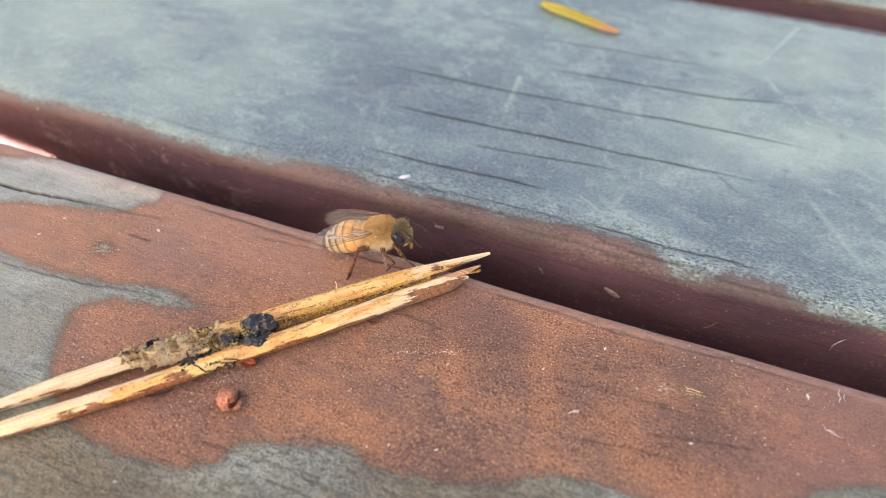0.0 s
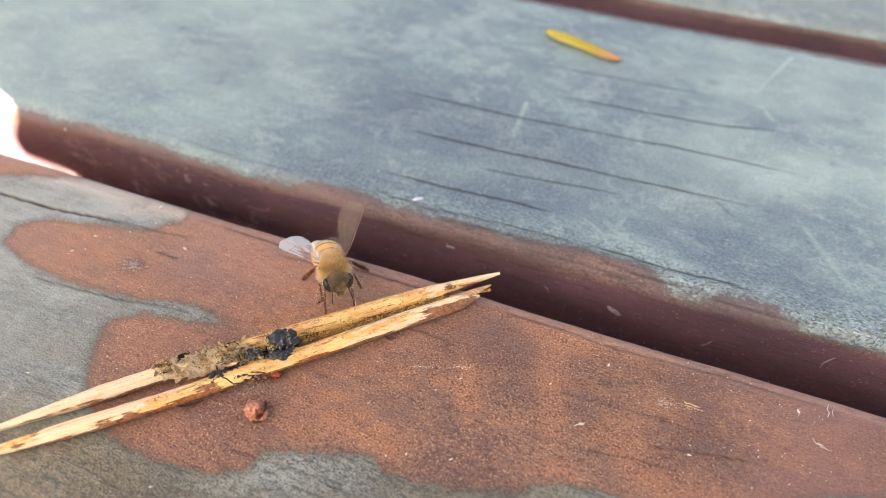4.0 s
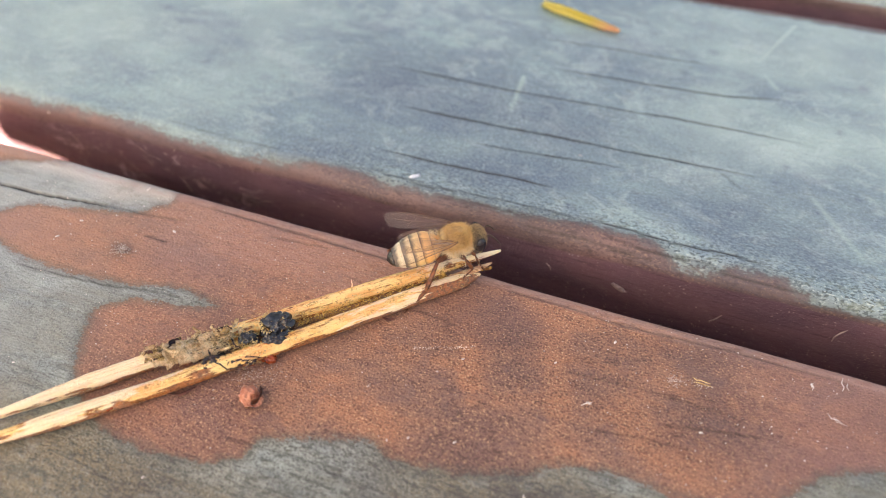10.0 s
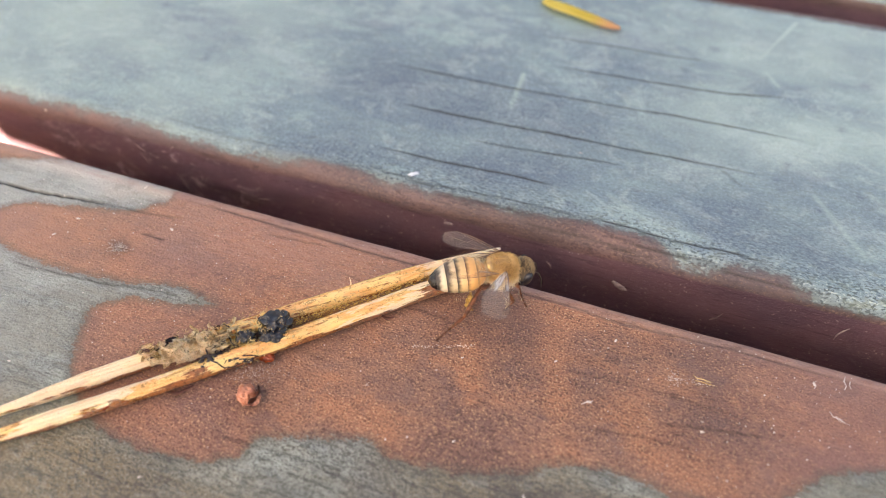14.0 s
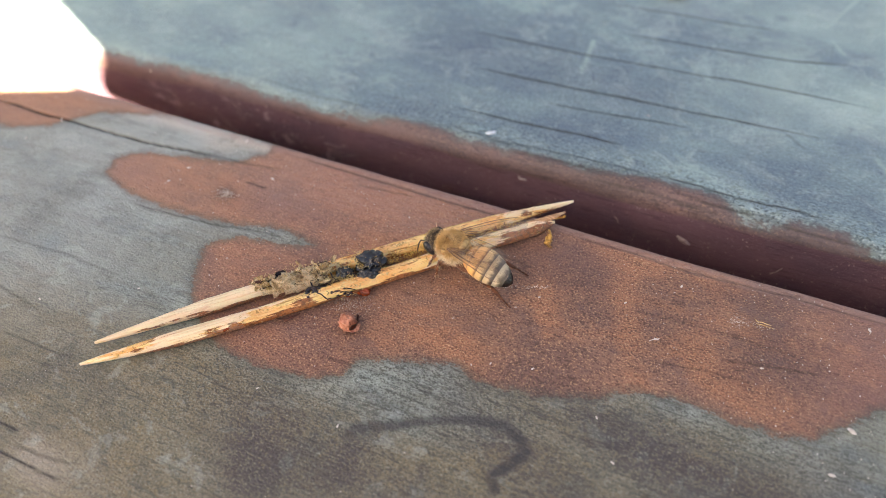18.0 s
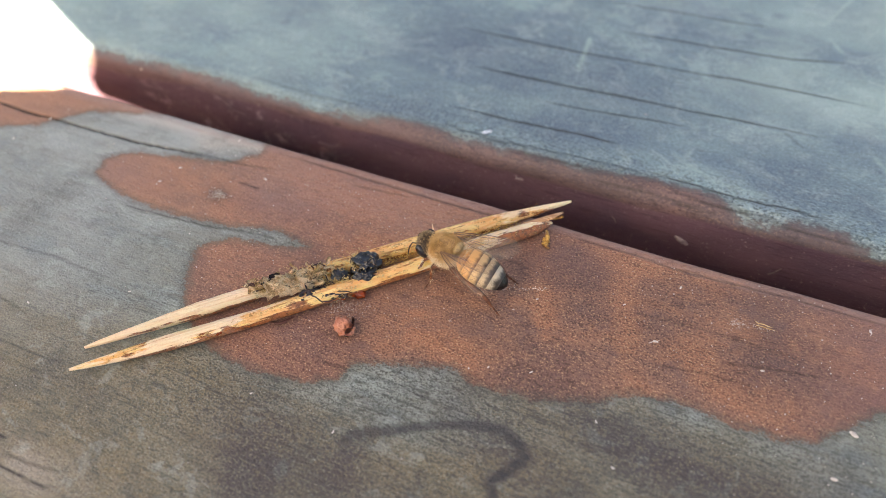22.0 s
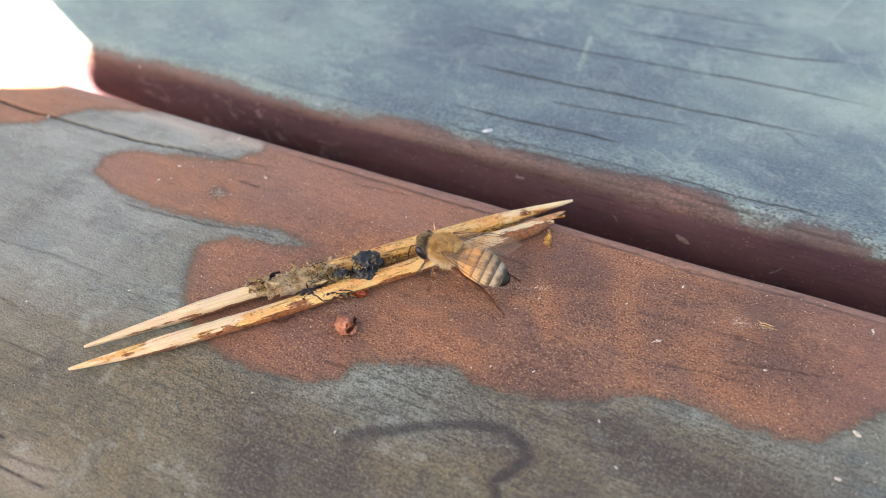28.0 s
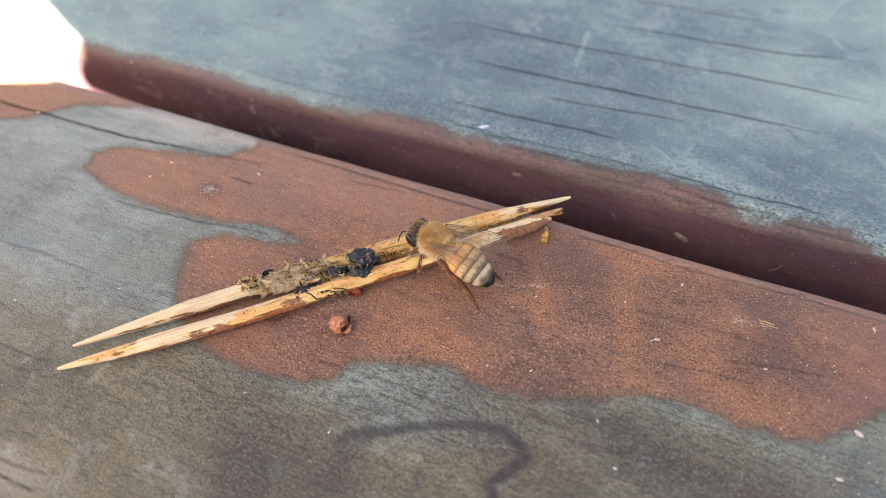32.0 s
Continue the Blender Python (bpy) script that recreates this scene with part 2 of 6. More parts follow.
    return g.done(col, rough, Specular_IOR_Level=0.5 if far else g.step(red, 0.0, 1.0, 0.55, 0.26))


M_NEAR = plank_paint("weathered_near_plank", (0.42, 0.198, 0.116), (0.295, 0.162, 0.116),
                     ((0.32, 0.365, 0.325), (0.225, 0.245, 0.20), (0.185, 0.235, 0.24), (0.22, 0.175, 0.097)), (0.055, 0.046, 0.05), False)
M_FAR = plank_paint("weathered_far_plank", (0.19, 0.115, 0.105), (0.115, 0.076, 0.07),
                    ((0.265, 0.39, 0.39), (0.205, 0.305, 0.325), (0.115, 0.175, 0.24), (0.22, 0.25, 0.23)), (0.07, 0.10, 0.155), True)


def simple(name, a, b, rough, scale=(900, 900, 900), bump=0.0, **more):
    g = Graph(name)
    n = g.noise(scale, 5, 0.6)
    if bump:
        g.bump(n, bump)
    return g.done(g.mix(g.step(n, 0.35, 0.65), a, b), rough, **more)


def toothpick_wood(name, seed):
    """Pale wood under syrup. Attributes: amber (how far it soaked in), burn (dark brown stains), along."""
    g = Graph(name)
    turned = g.node("ShaderNodeMapping")
    turned.inputs["Rotation"].default_value = (0, 0, radians(-44))
    g.put(turned.inputs["Vector"], g.place)

    def grained(scale, offset, detail=4):
        n, m = g.node("ShaderNodeTexNoise"), g.node("ShaderNodeMapping")
        m.inputs["Scale"].default_value, m.inputs["Location"].default_value = scale, (offset, seed, 0)
        g.put(m.inputs["Vector"], turned.outputs[0])
        g.put(n.inputs["Vector"], m.outputs[0])
        n.inputs["Scale"].default_value, n.inputs["Detail"].default_value, n.inputs["Roughness"].default_value = 1.0, detail, 0.65
        return n.outputs["Fac"]

    grain, streak = grained((150, 3400, 3400), 0), grained((260, 1300, 1300), 5)
    blot, speck = grained((360, 1900, 1900), 9, 5), g.noise((2600, 2600, 2600), 4, 0.65, offset=(9, seed, 0))
    col = g.mix(g.step(grain, 0.36, 0.66), (0.97, 0.80, 0.56), (0.92, 0.67, 0.42))
    col = g.mix(g.math("MULTIPLY", g.step(streak, 0.56, 0.68), 0.5), col, (0.74, 0.42, 0.24))
    amber = g.step(g.math("ADD", g.attr("amber"), g.math("MULTIPLY", g.math("SUBTRACT", blot, 0.5), 1.8)), 0.27, 0.56)
    col = g.mix(g.math("MULTIPLY", amber, 0.78), col, g.mix(g.step(streak, 0.40, 0.60), (1.0, 0.66, 0.22), (0.90, 0.42, 0.09)))
    burn = g.step(g.math("ADD", g.math("MULTIPLY", g.attr("burn"), 0.95), g.math("MULTIPLY", g.math("SUBTRACT", g.math("ADD", g.math("MULTIPLY", blot, 0.5), g.math("MULTIPLY", grain, 0.5)), 0.5), 3.2)), 0.36, 0.52)
    col = g.mix(g.math("MULTIPLY", burn, 0.9), col, g.mix(g.step(speck, 0.4, 0.6), (0.38, 0.105, 0.03), (0.12, 0.028, 0.012)))
    flecks = g.step(g.math("ADD", speck, g.math("MULTIPLY", amber, 0.06)), 0.60, 0.66)
    col = g.mix(g.math("MULTIPLY", flecks, g.math("MULTIPLY", g.math("ADD", 0.08, g.math("MULTIPLY", amber, 0.5)), g.step(blot, 0.42, 0.58))), col, (0.15, 0.045, 0.012))
    col = g.mix(g.math("MULTIPLY", g.math("MULTIPLY", g.step(grain, 0.58, 0.68), 0.75), g.math("ADD", 0.25, g.math("MULTIPLY", amber, 0.75))), col, (0.42, 0.17, 0.05))
    g.bump(g.math("ADD", grain, g.math("MULTIPLY", speck, 0.8)), 0.0003)
    return g.done(col, g.math("SUBTRACT", 0.5, g.math("MULTIPLY", amber, 0.32)), Subsurface_Weight=0.35, Subsurface_Radius=(0.0012, 0.0007, 0.0003), Coat_Weight=g.math("MULTIPLY", amber, 0.5), Coat_Roughness=0.12)


M_PICK_A, M_PICK_B = toothpick_wood("stained_wood_a", 0.0), toothpick_wood("stained_wood_b", 4.0)
M_SPLINTER = simple("splintered_wood", (0.74, 0.46, 0.26), (0.42, 0.19, 0.09), 0.6, (300, 3000, 3000), 0.0001)
M_CRUMB = simple("syrupy_crumb", (0.72, 0.44, 0.12), (0.26, 0.10, 0.02), 0.3, (1500, 1500, 1500), 0.0003)
M_STRAW = simple("straw_debris", (0.82, 0.62, 0.28), (0.42, 0.24, 0.06), 0.4, (900, 900, 900))
M_CRUST = simple("sticky_crust", (0.92, 0.62, 0.17), (0.34, 0.14, 0.03), 0.3, (1600, 1600, 1600), 0.0003)
M_BLACK = simple("charred_black", (0.006, 0.007, 0.010), (0.016, 0.018, 0.026), 0.12, (1500, 1500, 1500), 0.0001, Specular_IOR_Level=0.65)


def husk_material():
    """Dry translucent insect skin: straw-gold with thin dark wrinkles."""
    g = Graph("dried_husk")
    n, wrinkle = g.noise((700, 700, 700), 5, 0.65), g.noise((1300, 2600, 1800), 4, 0.6, 1.5, offset=(4, 4, 4))
    col = g.mix(g.step(n, 0.36, 0.64), (1.0, 0.87, 0.62), (1.0, 0.74, 0.44))
    line = g.step(g.math("ABSOLUTE", g.math("SUBTRACT", wrinkle, 0.5)), 0.04, 0.01)
    col = g.mix(g.math("MULTIPLY", line, 0.5), col, (0.16, 0.08, 0.02))
    col = g.mix(g.math("MULTIPLY", g.step(n, 0.57, 0.64), 0.45), col, (0.26, 0.12, 0.03))
    g.bump(g.math("ADD", n, wrinkle), 0.00012)
    return g.done(col, 0.18, Subsurface_Weight=0.08, Subsurface_Radius=(0.0005, 0.0003, 0.0002), Coat_Weight=0.6, Coat_Roughness=0.1)


M_HUSK = husk_material()
M_AMBER = simple("amber_resin", (0.36, 0.06, 0.012), (0.14, 0.02, 0.006), 0.15, (500, 500, 500), 0.0001)
M_PELLET = simple("red_crumb", (0.55, 0.23, 0.14), (0.36, 0.11, 0.06), 0.28, (900, 900, 900), 0.0003)
M_SHELL = simple("dark_shell", (0.13, 0.04, 0.025), (0.06, 0.02, 0.015), 0.4)
M_DUST = simple("pale_dust", (0.72, 0.68, 0.64), (0.46, 0.40, 0.35), 0.8, (1800, 1800, 1800), 0.0002)
M_GREYDUST = simple("grey_lint", (0.40, 0.32, 0.30), (0.22, 0.17, 0.17), 0.85, (1800, 1800, 1800), 0.0002)
M_WHITE = simple("white_fluff", (0.74, 0.80, 0.86), (0.52, 0.58, 0.64), 0.8)
M_CHALK = simple("chalky_grains", (0.95, 0.9, 0.82), (0.78, 0.68, 0.58), 0.8)
M_DARK_WOOD = simple("dark_table_frame", (0.10, 0.04, 0.035), (0.05, 0.022, 0.02), 0.6, (30, 400, 400), 0.0002)
M_SUN_BLOCKER = simple("sun_blocker_board", (0.20, 0.14, 0.10), (0.12, 0.08, 0.06), 0.7, (10, 80, 80), 0.0005)
M_GROUND = simple("bounce_ground", (0.17, 0.155, 0.11), (0.115, 0.105, 0.07), 0.95, (9, 9, 9), 0.01)


def leaf_material():
    g = Graph("yellow_leaf")
    n = g.noise((120, 900, 900), 4, 0.6)
    x = g.node("ShaderNodeSeparateXYZ")
    g.put(x.inputs[0], g.place)
    tip = g.step(g.math("ADD", x.outputs[0], g.math("MULTIPLY", n, 0.004)), 0.004, 0.0095)
    col = g.mix(g.step(n, 0.35, 0.65), (0.80, 0.70, 0.20), (0.68, 0.55, 0.10))
    g.bump(n, 0.0001)
    return g.done(g.mix(tip, col, (0.78, 0.44, 0.22)), 0.45)


M_LEAF = leaf_material()

# bee
M_DARK_FUZZ = simple("dark_fuzz", (0.36, 0.25, 0.14), (0.20, 0.13, 0.075), 0.75, (700, 700, 700))
M_FUZZ = simple("golden_fuzz", (0.78, 0.55, 0.28), (0.56, 0.36, 0.15), 0.7, (700, 700, 700))
M_PALE_FUZZ = simple("pale_fuzz", (0.80, 0.66, 0.46), (0.62, 0.48, 0.30), 0.75, (700, 700, 700))
M_FACE_FUZZ = simple("face_fuzz", (0.58, 0.44, 0.27), (0.38, 0.27, 0.15), 0.75, (700, 700, 700))
M_THORAX = simple("thorax_cuticle", (0.50, 0.33, 0.14), (0.30, 0.185, 0.08), 0.55, (1500, 1500, 1500), 0.0001)
M_HEAD = simple("head_cuticle", (0.03, 0.021, 0.015), (0.07, 0.048, 0.03), 0.4, (1800, 1800, 1800), 0.0001, Specular_IOR_Level=0.25)
M_EYE = simple("compound_eye", (0.010, 0.011, 0.016), (0.02, 0.02, 0.028), 0.16, (9000, 9000, 9000), 0.00002)
M_LEG = simple("leg_cuticle", (0.20, 0.075, 0.038), (0.07, 0.027, 0.015), 0.3, (1500, 1500, 1500), 0.00006, Specular_IOR_Level=0.25)
M_TIP = simple("black_cuticle", (0.010, 0.008, 0.008), (0.02, 0.016, 0.014), 0.25, (1500, 1500, 1500), 0.00006, Specular_IOR_Level=0.35)


def band_material(name, base, band, start):
    """A tergite with a dark hind band; the part's own x runs 0 at its front to 1.6 mm at its hind margin."""
    g = Graph(name)
    x = g.node("ShaderNodeSeparateXYZ")
    g.put(x.inputs[0], g.place)
    n = g.noise((500, 1400, 1400), 4, 0.6)
    back = g.math("ADD", g.math("MULTIPLY", x.outputs[0], -1000.0), g.math("MULTIPLY", g.math("SUBTRACT", n, 0.5), 1.0))
    col = g.mix(g.math("MULTIPLY", g.step(n, 0.4, 0.7), 0.5), base, tuple(c * 0.7 for c in base))
    col = g.mix(g.step(back, start - 0.2, start + 0.4), col, band)
    g.bump(g.noise((4000, 4000, 4000), 3), 0.00004)
    return g.done(col, 0.36, Subsurface_Weight=0.1, Subsurface_Radius=(0.0008, 0.0004, 0.0002))


M_ORANGE = band_material("orange_tergite", (0.74, 0.40, 0.15), (0.14, 0.06, 0.025), 1.1)
M_TAN = band_material("tan_tergite", (0.66, 0.44, 0.22), (0.05, 0.034, 0.022), 0.88)
M_STRIPE = band_material("striped_tergite", (0.57, 0.44, 0.28), (0.045, 0.03, 0.022), 0.74)
M_GREY = band_material("greyish_tergite", (0.58, 0.50, 0.37), (0.03, 0.022, 0.018), 0.66)


def wing_material():
    g = Graph("wing_membrane")
    out = g.t.nodes["Material Output"]
    clear = g.node("ShaderNodeBsdfTransparent")
    clear.inputs[0].default_value = (0.93, 0.90, 0.86, 1)
    g.done((0.66, 0.52, 0.40), 0.3, Specular_IOR_Level=0.3)
    g.bump(g.noise((140, 900, 900), 2), 0.0001)
    bump = g.b.inputs["Normal"].links[0].from_socket
    film, sheen, gloss, shine = g.node("ShaderNodeMixShader"), g.node("ShaderNodeMixShader"), g.node("ShaderNodeBsdfGlossy"), g.node("ShaderNodeFresnel")
    film.inputs[0].default_value = 0.13
    gloss.inputs["Roughness"].default_value = 0.28
    gloss.inputs["Color"].default_value = (0.92, 0.84, 0.77, 1)
    shine.inputs["IOR"].default_value = 1.24
    g.put(gloss.inputs["Normal"], bump), g.put(shine.inputs["Normal"], bump)
    g.t.links.new(clear.outputs[0], film.inputs[1])
    g.t.links.new(g.b.outputs[0], film.inputs[2])
    g.put(sheen.inputs[0], g.math("MULTIPLY", shine.outputs[0], 0.55))
    g.t.links.new(film.outputs[0], sheen.inputs[1])
    g.t.links.new(gloss.outputs[0], sheen.inputs[2])
    g.t.links.new(sheen.outputs[0], out.inputs["Surface"])
    return g.m


M_WING = wing_material()
M_VEIN = simple("wing_vein", (0.16, 0.075, 0.04), (0.10, 0.045, 0.025), 0.4)


# ---- mesh helpers ----
def mesh_of(name, verts, faces, material, smooth=True):
    me = bpy.data.meshes.new(name)
    me.from_pydata([tuple(v) for v in verts], [], faces)
    me.materials.append(material)
    if smooth:
        me.polygons.foreach_set("use_smooth", [True] * len(me.polygons))
    me.update()
    return me


def part(name, bm, material, parent, label=""):
    """Links a bmesh (or a mesh) as one object under a thing or a part."""
    if isinstance(bm, bmesh.types.BMesh):
        me = bpy.data.meshes.new(name)
        for f in bm.faces:
            f.smooth = True
        bm.to_mesh(me)
        bm.free()
        me.materials.append(material)
    else:
        me = bm
    ob = new(name, me)
    ob.parent = parent
    if label:
        tagged(ob, label)
    return ob


def thing(name, label, category, at=(0, 0, 0), rz=0.0, group=""):
    ob = new(name)
    ob.empty_display_size = 0.005
    ob.matrix_basis = pose(at[0] * MM, at[1] * MM, at[2] * MM, 0, 0, rz)
    return tagged(ob, label, category, group)


def tube(bm, pts, radii, sides=8, flat=1.0):
    """A closed tapering tube through pts (mm), into bm."""
    pts = [Vector(p) * MM for p in pts]
    rings = []
    for i, p in enumerate(pts):
        d = (pts[min(i + 1, len(pts) - 1)] - pts[max(i - 1, 0)]).normalized()
        a = d.cross(Vector((0, 0, 1)))
        a = a.normalized() if a.length > 0.05 else Vector((0, 1, 0))
        b = d.cross(a).normalized()
        r = radii[i] * MM
        rings.append([bm.verts.new(p + r * (math.cos(k * math.tau / sides) * a + flat * math.sin(k * math.tau / sides) * b)) for k in range(sides)])
    for r0, r1 in zip(rings, rings[1:]):
        for k in range(sides):
            bm.faces.new((r0[k], r0[(k + 1) % sides], r1[(k + 1) % sides], r1[k]))
    bm.faces.new(rings[0][::-1]), bm.faces.new(rings[-1])
    return bm


def lump(bm, at, radii, rough=0.0, size=1.0, level=3, seed=0.0, turn=None):
    """A bumpy rounded lump (mm), into bm."""
    made = bmesh.ops.create_icosphere(bm, subdivisions=level, radius=1.0)["verts"]
    for v in made:
        k = 1 + rough * noise.fractal(v.co * size + Vector((seed, seed * 1.7, 3)), 0.9, 2.1, 4)
        c = Vector((v.co.x * radii[0], v.co.y * radii[1], v.co.z * radii[2])) * k
        if turn:
            c = turn @ c
        v.co = (c + Vector(at)) * MM
    return bm


# ---- the table: planks with worn paint ----
def inside_mm(px, py, outline):
    """Signed distance in mm to a closed outline, positive inside."""
    pts = np.array(outline, float)
    best = np.full(px.shape, 1e9)
    inside = np.zeros(px.shape, bool)
    for (x0, y0), (x1, y1) in zip(pts, np.roll(pts, -1, 0)):
        dx, dy = x1 - x0, y1 - y0
        k = np.clip(((px - x0) * dx + (py - y0) * dy) / (dx * dx + dy * dy), 0, 1)
        best = np.minimum(best, np.hypot(px - x0 - k * dx, py - y0 - k * dy))
        if dy:
            inside ^= ((y0 > py) != (y1 > py)) & (px < dx * (py - y0) / dy + x0)
    return np.where(inside, best, -best)


def along_line(px, py, line):
    """Distance in mm to an open line, and how far along it (0 to 1)."""
    best, where = np.full(px.shape, 1e9), np.zeros(px.shape)
    n = len(line) - 1
    for i, ((x0, y0), (x1, y1)) in enumerate(zip(line, line[1:])):
        dx, dy = x1 - x0, y1 - y0
        k = np.clip(((px - x0) * dx + (py - y0) * dy) / (dx * dx + dy * dy), 0, 1)
        d = np.hypot(px - x0 - k * dx, py - y0 - k * dy)
        where = np.where(d < best, (i + k) / n, where)
        best = np.minimum(best, d)
    return best, where


def wave(px, py, sx, sy, seed, octaves=3):
    """Cheap smooth noise on arrays, about -1 to 1."""
    rng = np.random.RandomState(seed)
    total = np.zeros(px.shape)
    for o in range(octaves):
        for _ in range(4):
            a, b, c = rng.uniform(-1, 1), rng.uniform(-1, 1), rng.uniform(0, 6.28)
            total += np.sin(6.28 * (px * a / sx + py * b / sy) * 2 ** o + c) / 2 ** o / 4
    return total


def spot(px, py, x, y, a, b):
    return np.exp(-(((px - x) / a) ** 2 + ((py - y) / b) ** 2))


def edge_profile(y0, y1, r0, r1, thick, fine):
    """The cross-section (y, z) of a plank, from its underside round the near edge, over the top and round the far edge."""
    pts = [(y0 + 2, -thick), (y0, -thick + 2)]
    pts += [(y0, z) for z in np.linspace(-thick + 3, -r0 - 0.4, 34)]
    pts += [(y0 + r0 - r0 * math.cos(a), -r0 + r0 * math.sin(a)) for a in np.linspace(0, math.pi / 2, 14)]
    pts += [(y, 0.0) for y in np.arange(y0 + r0 + fine, y1 - r1, fine)]
    pts += [(y1 - r1 + r1 * math.sin(a), -r1 + r1 * math.cos(a)) for a in np.linspace(0, math.pi / 2, 10)]
    pts += [(y1, z) for z in np.linspace(-r1 - 1, -thick + 2, 8)] + [(y1 - 2, -thick)]
    return np.array(pts)


def plank(name, y0, y1, r0, r1, x_fine, fine, material, parent, label, paint, cracks):
    prof = edge_profile(y0, y1, r0, r1, 26.0, fine)
    coarse = np.linspace(0, 1, 14)[1:] ** 1.6
    xs = np.concatenate([(x_fine[0] - 600 * coarse)[::-1], np.arange(x_fine[0], x_fine[1], fine), x_fine[1] + 600 * coarse])
    px, py = np.meshgrid(xs, prof[:, 0], indexing="ij")
    pz = np.broadcast_to(prof[:, 1], px.shape).copy()
    n, m = px.shape
    # across: a length that keeps running down over the edges, for the paint's limits
    run = py - np.where(py < (y0 + y1) / 2, -pz, pz)
    soft = np.clip((pz + 8) / 8, 0, 1)
    lift = 0.16 * wave(px, py, 60, 45, 3) + 0.035 * wave(px, py, 14, 1.6, 5) + 0.02 * wave(px, py, 4, 0.7, 8)
    layers = paint(px, py, run, pz)
    crack = np.zeros(px.shape)
    for line, width, depth, black in cracks:
        d, k = along_line(px, py + 0.07 * wave(px, py, 9, 50, 21) + 0.05 * wave(px, py, 1.6, 50, 22), line)
        fade = np.clip(np.minimum(k, 1 - k) * 7, 0, 1)
        w = max(width, 0.58 * fine) * (0.6 + 0.4 * fade)
        cut = np.clip(1.4 - d / w, 0, 1) * fade ** 0.5
        crack = np.maximum(crack, cut * black * (0.9 + 0.2 * wave(px, py, 9, 40, 23)))
        lift -= depth * cut
    wobble = 0.25 * wave(px, pz, 40, 9, 12) * (pz < -0.01)
    verts = np.stack([px, py + np.where(py < (y0 + y1) / 2, wobble, -wobble), pz + lift * soft], -1).reshape(-1, 3) * MM
    i, j = np.meshgrid(np.arange(n - 1), np.arange(m - 1), indexing="ij")
    a = (i * m + j).ravel()
    quads = np.stack([a, a + m, a + m + 1, a + 1], -1)
    me = bpy.data.meshes.new(name)
    me.vertices.add(len(verts))
    me.vertices.foreach_set("co", verts.ravel())
    me.loops.add(quads.size + 2 * m)
    ends = np.concatenate([quads.ravel(), np.arange(m), (n - 1) * m + np.arange(m)[::-1]])
    me.loops.foreach_set("vertex_index", ends.astype(np.int32))
    me.polygons.add(len(quads) + 2)
    me.polygons.foreach_set("loop_start", np.concatenate([np.arange(len(quads)) * 4, [quads.size, quads.size + m]]).astype(np.int32))
    me.update(calc_edges=True)
    me.validate()
    me.polygons.foreach_set("use_smooth", np.ones(len(me.polygons), bool))
    for key, values in {**layers, "crack": np.clip(crack * 1.2, 0, 1)}.items():
        me.attributes.new(key, "FLOAT", "POINT").data.foreach_set("value", values.ravel().astype(np.float32))
    me.materials.append(material)
    return part(name, me, material, parent, label)


RED_PATCH = [(-66.1, -15.6), (-67.1, -12.0), (-64.6, -9.3), (-58.4, -7.9), (-49.8, -5.8), (-46.1, -2.3), (-46.7, 5), (-40, 30), (140, 30),
             (140, -6), (60, -5), (39.7, -13.4), (36.0, -17.0), (33.4, -19.8), (30.1, -20.8), (25.1, -21.2), (20.3, -20.6), (14.9, -21.4), (10.0, -24.3),
             (4.8, -26.3), (1.7, -26.6), (-2.1, -27.2), (-5.3, -25.8), (-8.9, -27.3), (-12.0, -28.1), (-15.6, -29.6), (-16.4, -32.2),
             (-19.8, -33.9), (-24.5, -34.7), (-28.8, -35.0), (-32.6, -34.1), (-35.6, -32.7), (-38.9, -30.5), (-42.7, -24.2)]
RED_PATCH += [(-43.5, -21.4), (-40.9, -18.7), (-36.3, -17.6), (-33.1, -17.1), (-30.0, -15.9), (-35.3, -14.9), (-39.2, -15.8), (-42.2, -16.7),
              (-48.1, -17.6), (-53.7, -17.8), (-59.4, -17.4), (-64.1, -16.1)]
ORANGE_CORNER = [(-130, -15), (-93.5, 20), (-60, 20), (-66, -0.3), (-77.6, -4.0), (-82.2, -9.5), (-88, -12.3)]
RING = [(-12.3, -39.3), (-11.9, -37.5), (-8.8, -35.9), (-4.2, -33.2), (-0.4, -31.6), (2.9, -30.8), (5.0, -32.0), (5.9, -33.0), (4.9, -34.9), (3.5, -36.8), (4.3, -38.1)]
FAR_LIMIT_X = [-140, -88, -79, -72, -60, -51, -45, -37, -32, -26, -20, -15, -8, -3, 2.5, 8.9, 13, 18.5, 20.2, 22, 25.5, 29, 33, 35.5, 38.5, 42, 46, 60, 140]
FAR_LIMIT_Y = [12.0, 11.7, 11.6, 12.2, 12.0, 11.4, 11.1, 11.7, 12.8, 13.2, 12.7, 12.7, 12.9, 13.0, 13.3, 13.9, 13.7, 13.7, 12.7, 11.3, 11.8, 13.0, 13.4, 12.5, 11.3, 10.9, 10.9, 11.2, 11.4]


